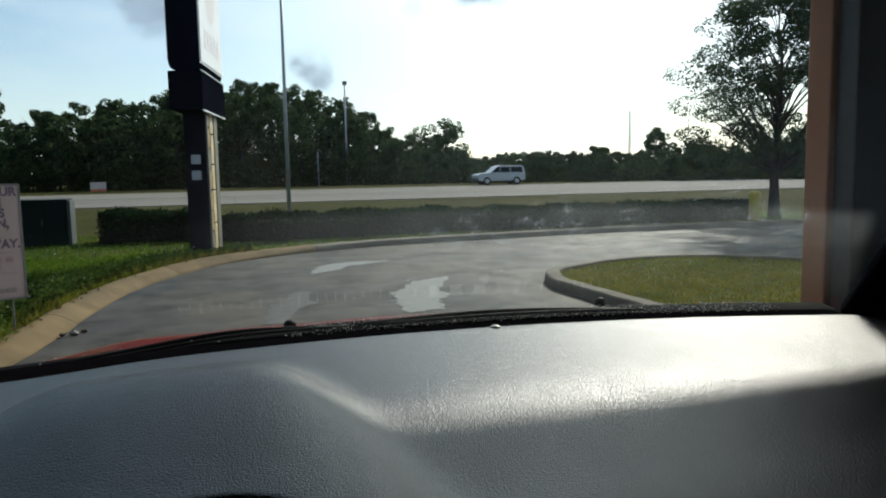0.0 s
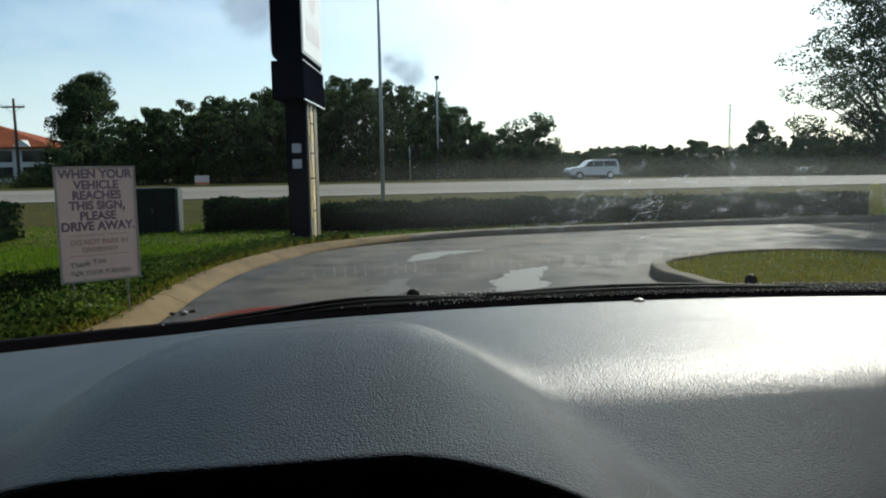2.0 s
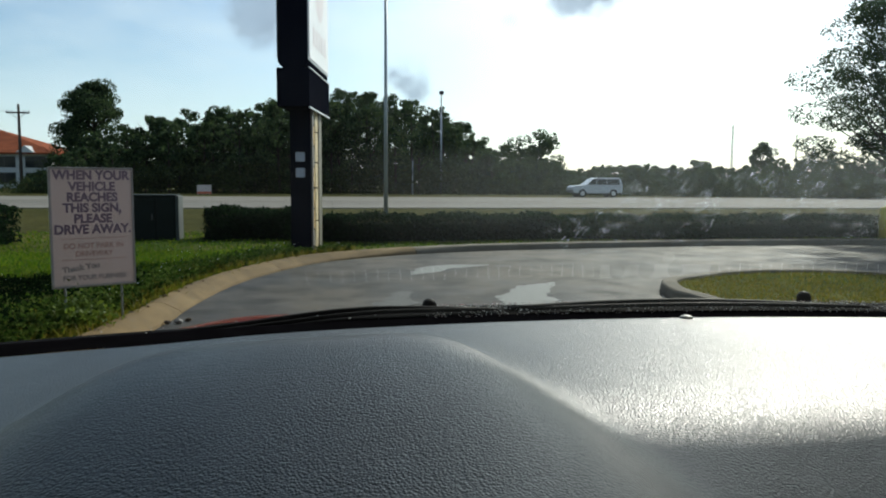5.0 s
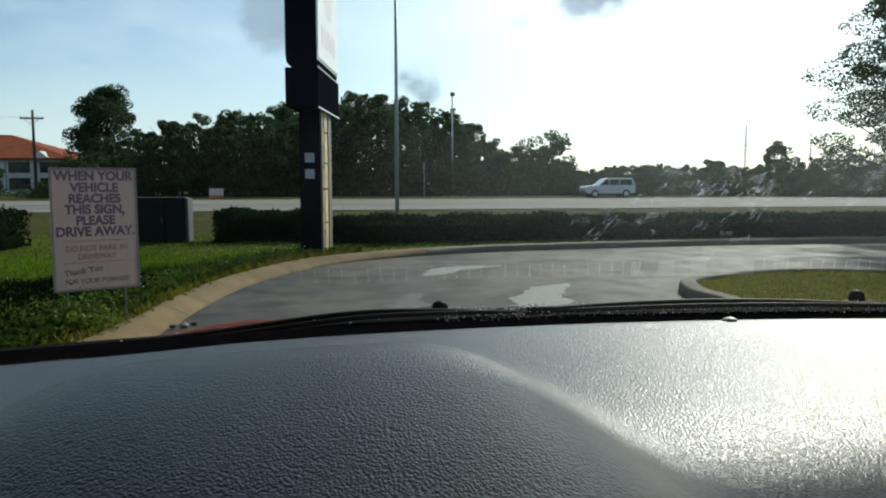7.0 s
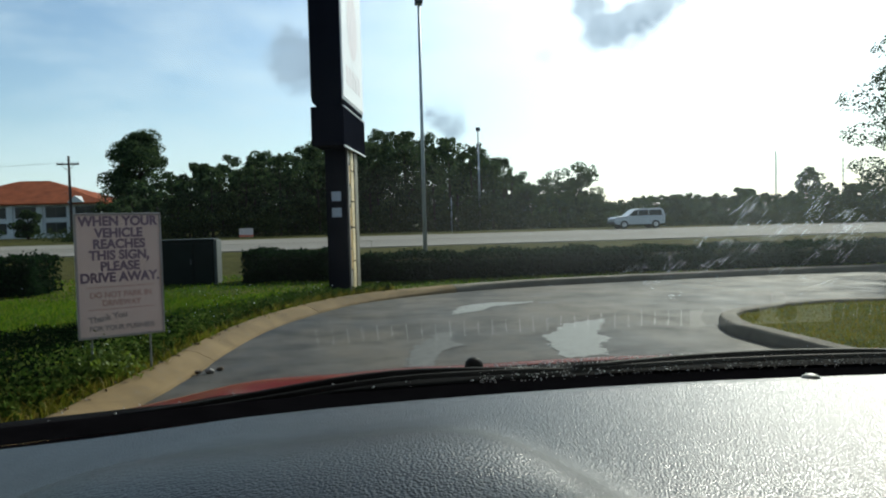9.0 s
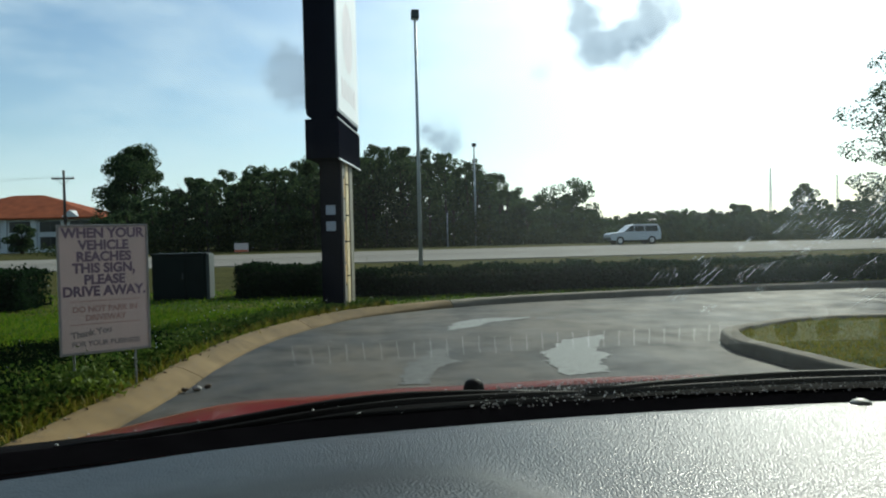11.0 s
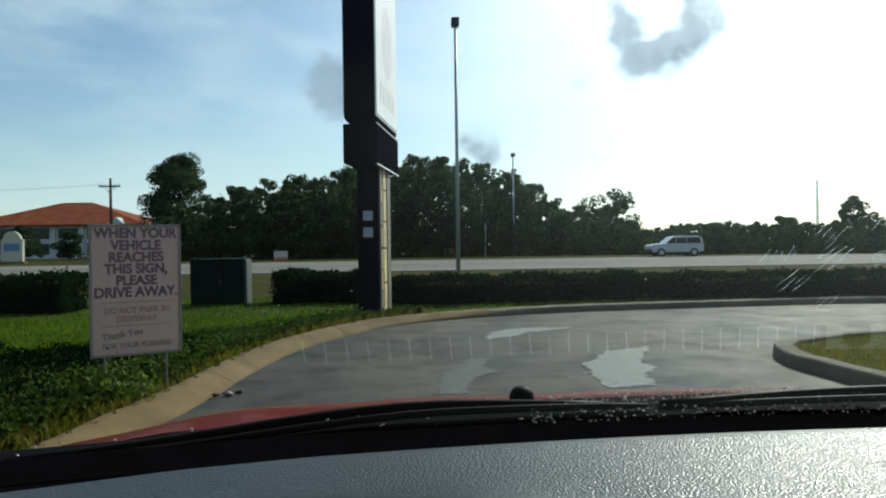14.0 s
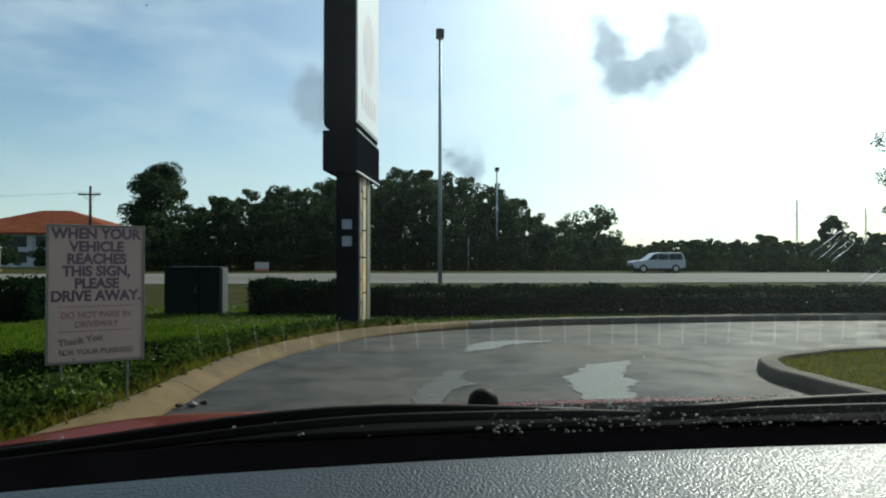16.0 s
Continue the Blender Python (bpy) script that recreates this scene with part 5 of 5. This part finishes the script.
def dashboard():
    nx, ny = 190, 84
    xs = np.linspace(-0.86, 1.93, nx)
    v, f = [], []
    for x in xs:
        e = edge(x) - 0.045 * float(smooth(-0.06, -0.45, x))
        for j in range(ny):
            near = -0.02 - 0.30 * float(smooth(0.02, 0.44, x))
            y = e - (e - near) * j / (ny - 1)
            v.append((x, y, float(dash_z(x, y))))
        z0 = v[-1][2]
        for dy, dz in ((-0.02, -0.012), (-0.032, -0.035), (-0.03, -0.08), (0.02, -0.28)):
            v.append((x, near + dy, z0 + dz))
    m = ny + 4
    for i in range(nx - 1):
        for j in range(m - 1):
            a = i * m + j
            f.append((a, a + 1, a + m + 1, a + m))
    ob = raw("dashboard", v, f, M_DASH, car, smooth=True)
    ob["label"] = "black grained vinyl dashboard with an instrument hood"
    # defroster outlet: a narrow slot with pale ribs along the glass
    rib = bmesh.new()
    box(rib, -0.0012, 0.0012, -0.0165, 0.0165, 0.0, 0.0015)
    me = bpy.data.meshes.new("rib")
    rib.to_mesh(me)
    rib.free()
    me.materials.append(M_VENTRIB)
    for x0, x1 in ((-0.10, 0.62), (0.93, 1.50)):
        slot = bmesh.new()
        prev = None
        for x in np.linspace(x0, x1, 30):
            e = edge(x)
            a, b = slot.verts.new((x, e + 0.034, 0.8896)), slot.verts.new((x, e + 0.001, 0.8896))
            if prev:
                slot.faces.new((prev[1], prev[0], a, b))
            prev = (a, b)
        bmesh.ops.recalc_face_normals(slot, faces=slot.faces[:])
        vent = part("defroster_vent", slot, M_TRIM, ob)
        for x in np.arange(x0 + 0.012, x1, 0.027):
            o = new("rib", me)
            o.parent = vent
            o.location = (x, edge(x) + 0.0175, 0.8900)
    # pale plate added so the windscreen mirrors a vinyl sheen round the caps
    for x0, x1 in ((0.632, 0.92),):
        pl = bmesh.new()
        prev = None
        for x in np.linspace(x0, x1, 10):
            e = edge(x)
            a, b = pl.verts.new((x, e + 0.040, 0.8899)), pl.verts.new((x, e + 0.0005, 0.8899))
            if prev:
                pl.faces.new((prev[1], prev[0], a, b))
            prev = (a, b)
        bmesh.ops.recalc_face_normals(pl, faces=pl.faces[:])
        part("sheen_plate", pl, M_SHEENSENSOR, ob, "added grey plate for the dashboard's sheen, with round caps")
    for x in (0.676, 0.753, 0.828):
        bm = bmesh.new()
        y = edge(x) + 0.018
        rs = [(0.021, 0), (0.021, 0.0015), (0.017, 0.0028), (0.009, 0.0036)]
        tube(bm, [(x, y, 0.8885 + h) for r, h in rs], [r for r, h in rs], 20)
        part("sensor_cap", bm, M_GLOSSCAP, ob, "round glossy dark cap", smooth=True)
    bm = bmesh.new()
    x, rs = 0.80, [(0.016, 0.0), (0.0155, 0.003), (0.012, 0.006), (0.007, 0.008), (0.001, 0.009)]
    tube(bm, [(x, edge(x) - 0.016, float(dash_z(x, edge(x) - 0.016)) - 0.001 + h) for r, h in rs], [r for r, h in rs], 18)
    part("light_sensor", bm, M_SHEENSENSOR, ob, "small pale domed light sensor", smooth=True)
    return ob


dashboard()


def strip(name, y0, z0, y1, z1, x0, x1, material, label, n=60, sag=0.0, drop=0.0):
    """A band that follows the windscreen's foot."""
    v, f = [], []
    for x in np.linspace(x0, x1, n):
        e = edge(x)
        for s in (0, 0.12, 0.5, 0.88, 1.0):
            up = sag * math.sin(math.pi * s)
            v.append((x, e + y0 + (y1 - y0) * s, z0 + (z1 - z0) * s + up - drop * float(smooth(0.05, -0.38, x))))
    for i in range(n - 1):
        for j in range(4):
            a = i * 5 + j
            f.append((a, a + 5, a + 6, a + 1))
    ob = raw(name, v, f, material, car, smooth=True)
    if label:
        ob["label"] = label
    return ob


strip("vent_channel", -0.07, 0.8880, 0.045, 0.8880, -0.90, 1.95, M_TRIM, "")
strip("glass_surround", 0.042, 0.889, 0.13, 0.897, -0.90, 1.95, M_TRIM, "black band along the foot of the windscreen")
strip("cowl", 0.125, 0.895, 0.24, 0.902, -0.90, 1.97, M_COWL, "black plastic cowl with water drops", sag=0.008, drop=0.020)


def hood():
    nx, ny = 70, 30
    v, f = [], []
    for x in np.linspace(-0.74, 1.98, nx):
        for j in range(ny):
            s = j / (ny - 1)
            y = edge(x) + 0.243 + s * (1.25 - 0.10 * (x - CX) ** 2)
            side = ((x - CX) / 1.36)
            z = 0.889 - 0.120 * s - 0.18 * s ** 2.6 - 0.050 * side ** 2 - 0.14 * smooth(0.86, 1.0, abs(side))
            z -= 0.014 * float(smooth(-0.02, 0.35, x))
            z += 0.022 * math.exp(-((abs(x - CX) - 0.92) / 0.16) ** 2) * (1 - 0.6 * s)
            v.append((x, y, float(z)))
    for i in range(nx - 1):
        for j in range(ny - 1):
            a = i * ny + j
            f.append((a, a + ny, a + ny + 1, a + 1))
    ob = raw("hood", v, f, M_RED, car, smooth=True)
    ob["label"] = "glossy red hood"
    return ob


hood()


def screen():
    nx, ny = 48, 26
    v, f = [], []
    for x in np.linspace(-0.98, 2.0, nx):
        for j in range(ny):
            s = j / (ny - 1)
            v.append(tuple(screen_at(x, s)))
    for i in range(nx - 1):
        for j in range(ny - 1):
            a = i * ny + j
            f.append((a, a + ny, a + ny + 1, a + 1))
    ob = raw("windscreen", v, f, M_SCREEN, car, smooth=True)
    ob.visible_shadow = False
    ob["label"] = "clear windscreen beaded with water"
    return ob


def screen_at(x, s):
    """A point of the windscreen: x across, s from foot to top."""
    e = edge(x) + 0.125
    xt = CX + (x - CX) * (1 - 0.16 * s)
    return np.array((xt, e + (0.22 - e) * s, 0.900 + 0.88 * s))


screen()


def shell():
    """Pillars, roof, sides and back of the car round the seat."""
    for sx in (-1, 1):
        x0 = CX + (1.40 if sx > 0 else -1.62)
        a, b = Vector(screen_at(x0, -0.02)), Vector(screen_at(x0, 1.02))
        o = Vector((sx * 0.02, 0, 0))
        part("pillar", tube(bmesh.new(), [a + o, (a + b) / 2 + o, b + o], [0.05, 0.045, 0.05], 10), M_TRIM, car, smooth=True)
        part("side_panel", boxed(x0 - sx * 0.04 - 0.03, x0 - sx * 0.04 + 0.03, -3.0, 1.05, 0.22, 0.84, bevel=0.02), M_RED, car)
        part("fender", boxed(CX + sx * 1.33 - 0.03, CX + sx * 1.33 + 0.03, 1.35, 2.3, 0.25, 0.64, bevel=0.02), M_RED, car)
        for y in (1.75, -2.2):
            w = part("wheel", tube(bmesh.new(), [(CX + sx * 1.08, y, .34), (CX + sx * 1.10, y, .34), (CX + sx * 1.28, y, .34), (CX + sx * 1.30, y, .34)], [.30, .34, .34, .30], 24), M_TYRE, car)
            part("rim", tube(bmesh.new(), [(CX + sx * 1.295, y, .34), (CX + sx * 1.31, y, .34)], [.21, .19], 16), M_RIM, w)
    part("roof", boxed(CX - 1.38, CX + 1.16, -3.0, 0.24, 1.79, 1.83, bevel=0.015), M_LINING, car)
    part("rear_panel", boxed(CX - 1.56, CX + 1.34, -3.03, -2.97, 0.3, 1.8, bevel=0.02), M_LINING, car)
    part("floor_pan", boxed(CX - 1.32, CX + 1.32, -2.95, 1.2, 0.22, 0.27, bevel=0.01), M_LINING, car)
    part("bulkhead", boxed(CX - 1.30, CX + 1.30, 0.25, 0.29, 0.27, 0.80), M_TRIM, car)


shell()


def nozzle(x, y, z):
    """Domed cap over a wiper spindle."""
    bm = bmesh.new()
    rs = [(0.0195, 0), (0.0195, 0.012), (0.0175, 0.020), (0.012, 0.026), (0.004, 0.029)]
    tube(bm, [(x, y, z + h) for r, h in rs], [r for r, h in rs], 16)
    return part("spindle_cap", bm, M_RUBBER, car, smooth=True)


nozzle(0.205, 1.36, 0.897)
nozzle(1.28, 1.37, 0.897)


def wiper(x0, x1, yoff, label):
    """Wiper lying on the cowl: flat arm, stepped blade carrier and rubber edge."""
    n = 14
    xs = np.linspace(x0, x1, n)
    bm = bmesh.new()
    tube(bm, [(x, edge(x) + yoff + 0.03 * math.sin(3 * i / n), 0.903 - 0.022 * float(smooth(0.1, -0.35, x)) + 0.010 * math.sin(math.pi * i / (n - 1))) for i, x in enumerate(xs)], [0.009 - 0.003 * i / n for i in range(n)], 8)
    w = part("wiper_arm", bm, M_RUBBER, car, label, smooth=True)
    bm = bmesh.new()
    tube(bm, [(x, edge(x) + yoff - 0.02, 0.907 - 0.022 * float(smooth(0.1, -0.35, x)) + 0.005 * math.sin(math.pi * i / (n - 1))) for i, x in enumerate(np.linspace(x0 + 0.05, x1 + 0.06, n))], [0.003] + [0.0055] * (n - 2) + [0.003], 7)
    part("wiper_blade", bm, M_RUBBER, w, smooth=True)
    return w


wiper(-0.45, 0.32, 0.17, "black wiper arm and blade parked on the cowl")
wiper(0.40, 1.30, 0.16, "black wiper arm and blade parked on the cowl")


# ---------------------------------------------------------------- water on the car
def drops():
    """Beads and blown streaks of water on the outside of the windscreen."""
    r = np.random.default_rng(12)
    V, F = [], []

    def bead(x, s, length, width, ang, h):
        c = screen_at(x, s)
        tx = (screen_at(x + 0.01, s) - screen_at(x - 0.01, s))
        ts = (screen_at(x, s + 0.01) - screen_at(x, s - 0.01))
        tx, ts = tx / np.linalg.norm(tx), ts / np.linalg.norm(ts)
        nn = np.cross(tx, ts)
        nn = nn / np.linalg.norm(nn)
        if nn[1] < 0:
            nn = -nn
        u = tx * math.cos(ang) + ts * math.sin(ang)
        w = -tx * math.sin(ang) + ts * math.cos(ang)
        k0 = len(V)
        m = 8
        bend = r.normal(0, 0.12) * length
        for q, hh in ((1.0, 0.00004), (0.75, h * 0.55), (0.35, h * 0.92)):
            for k in range(m):
                a = 2 * math.pi * k / m
                along = length * q * math.cos(a)
                V.append(tuple(c + nn * (0.0006 + hh) + u * along + w * (width * q * math.sin(a) + bend * (along / length) ** 2)))
        V.append(tuple(c + nn * (0.0006 + h)))
        for ring in range(2):
            for k in range(m):
                a, b = k0 + ring * m + k, k0 + ring * m + (k + 1) % m
                F.append((a, b, b + m, a + m))
        for k in range(m):
            F.append((k0 + 2 * m + k, k0 + 2 * m + (k + 1) % m, k0 + 3 * m))
        F.append(tuple(k0 + k for k in range(m))[::-1])

    def cluster(x, s, ang, count, lmin, lmax, gap):
        """A few near-parallel streaks side by side, blown the same way."""
        for k in range(count):
            o = (k - count / 2) * gap * r.uniform(0.6, 1.4)
            ls = r.uniform(lmin, lmax)
            sl = r.normal(0, 0.3) * ls
            w0 = r.uniform(0.00028, 0.00055)
            bead(x + (-math.sin(ang) * o + math.cos(ang) * sl), s + (math.cos(ang) * o + math.sin(ang) * sl) / 1.27, ls, w0, ang + r.normal(0, 0.05), w0 * r.uniform(0.35, 0.8))

    # blown up and across on the far side of the glass, in bands
    for mid, dev, count in ((0.215, 0.012, 10), (0.245, 0.012, 14), (0.268, 0.012, 20), (0.295, 0.012, 30), (0.32, 0.012, 34), (0.35, 0.015, 34), (0.38, 0.02, 30), (0.43, 0.03, 26)):
        for _ in range(count):
            x = r.uniform(0.40 + 1.6 * max(0.0, mid - 0.26), 1.7)
            cluster(x, min(max(r.normal(mid, dev), .1), .55), r.normal(1.33, 0.08), int(r.integers(2, 6)), 0.006, 0.022, 0.008)
    # scattered small beads
    for _ in range(150):
        x, s = r.uniform(-0.6, 1.7), 0.05 + 0.4 * r.random() ** 1.8
        q = r.uniform(0.0004, 0.0010)
        bead(x, s, q * r.uniform(1, 1.6), q, r.uniform(0, 3.1), q * 0.5)
    ob = raw("water_streaks", V, F, M_WATER, smooth=True)
    ob.visible_shadow = False
    return tagged(ob, "fine water streaks and beads on the windscreen", "water", kind="stuff")


drops()


def cowl_drops():
    r = np.random.default_rng(5)
    V, F = [], []
    for _ in range(2500):
        x, o = r.uniform(-0.6, 1.8), r.uniform(0.10, 0.26)
        if x < 0.2 and r.random() < 0.93:
            continue
        q = r.uniform(0.0011, 0.0029)
        sg = math.sin(math.pi * (o - 0.085) / 0.185)
        c = np.array((x, edge(x) + o, 0.896 + 0.006 * (o - 0.085) / 0.185 + 0.008 * sg - 0.020 * float(smooth(0.05, -0.38, x))))
        k0 = len(V)
        for rr, hh in ((1.0, 0.0), (0.7, 0.7)):
            for k in range(6):
                a = k * math.pi / 3
                V.append((c[0] + q * rr * math.cos(a), c[1] + q * rr * math.sin(a), c[2] + q * hh))
        V.append((c[0], c[1], c[2] + q))
        for k in range(6):
            F.append((k0 + k, k0 + (k + 1) % 6, k0 + 6 + (k + 1) % 6, k0 + 6 + k))
            F.append((k0 + 6 + k, k0 + 6 + (k + 1) % 6, k0 + 12))
    return tagged(raw("cowl_drops", V, F, M_DROP, smooth=True), "small water drops standing on the black cowl", "water", kind="stuff")


cowl_drops()
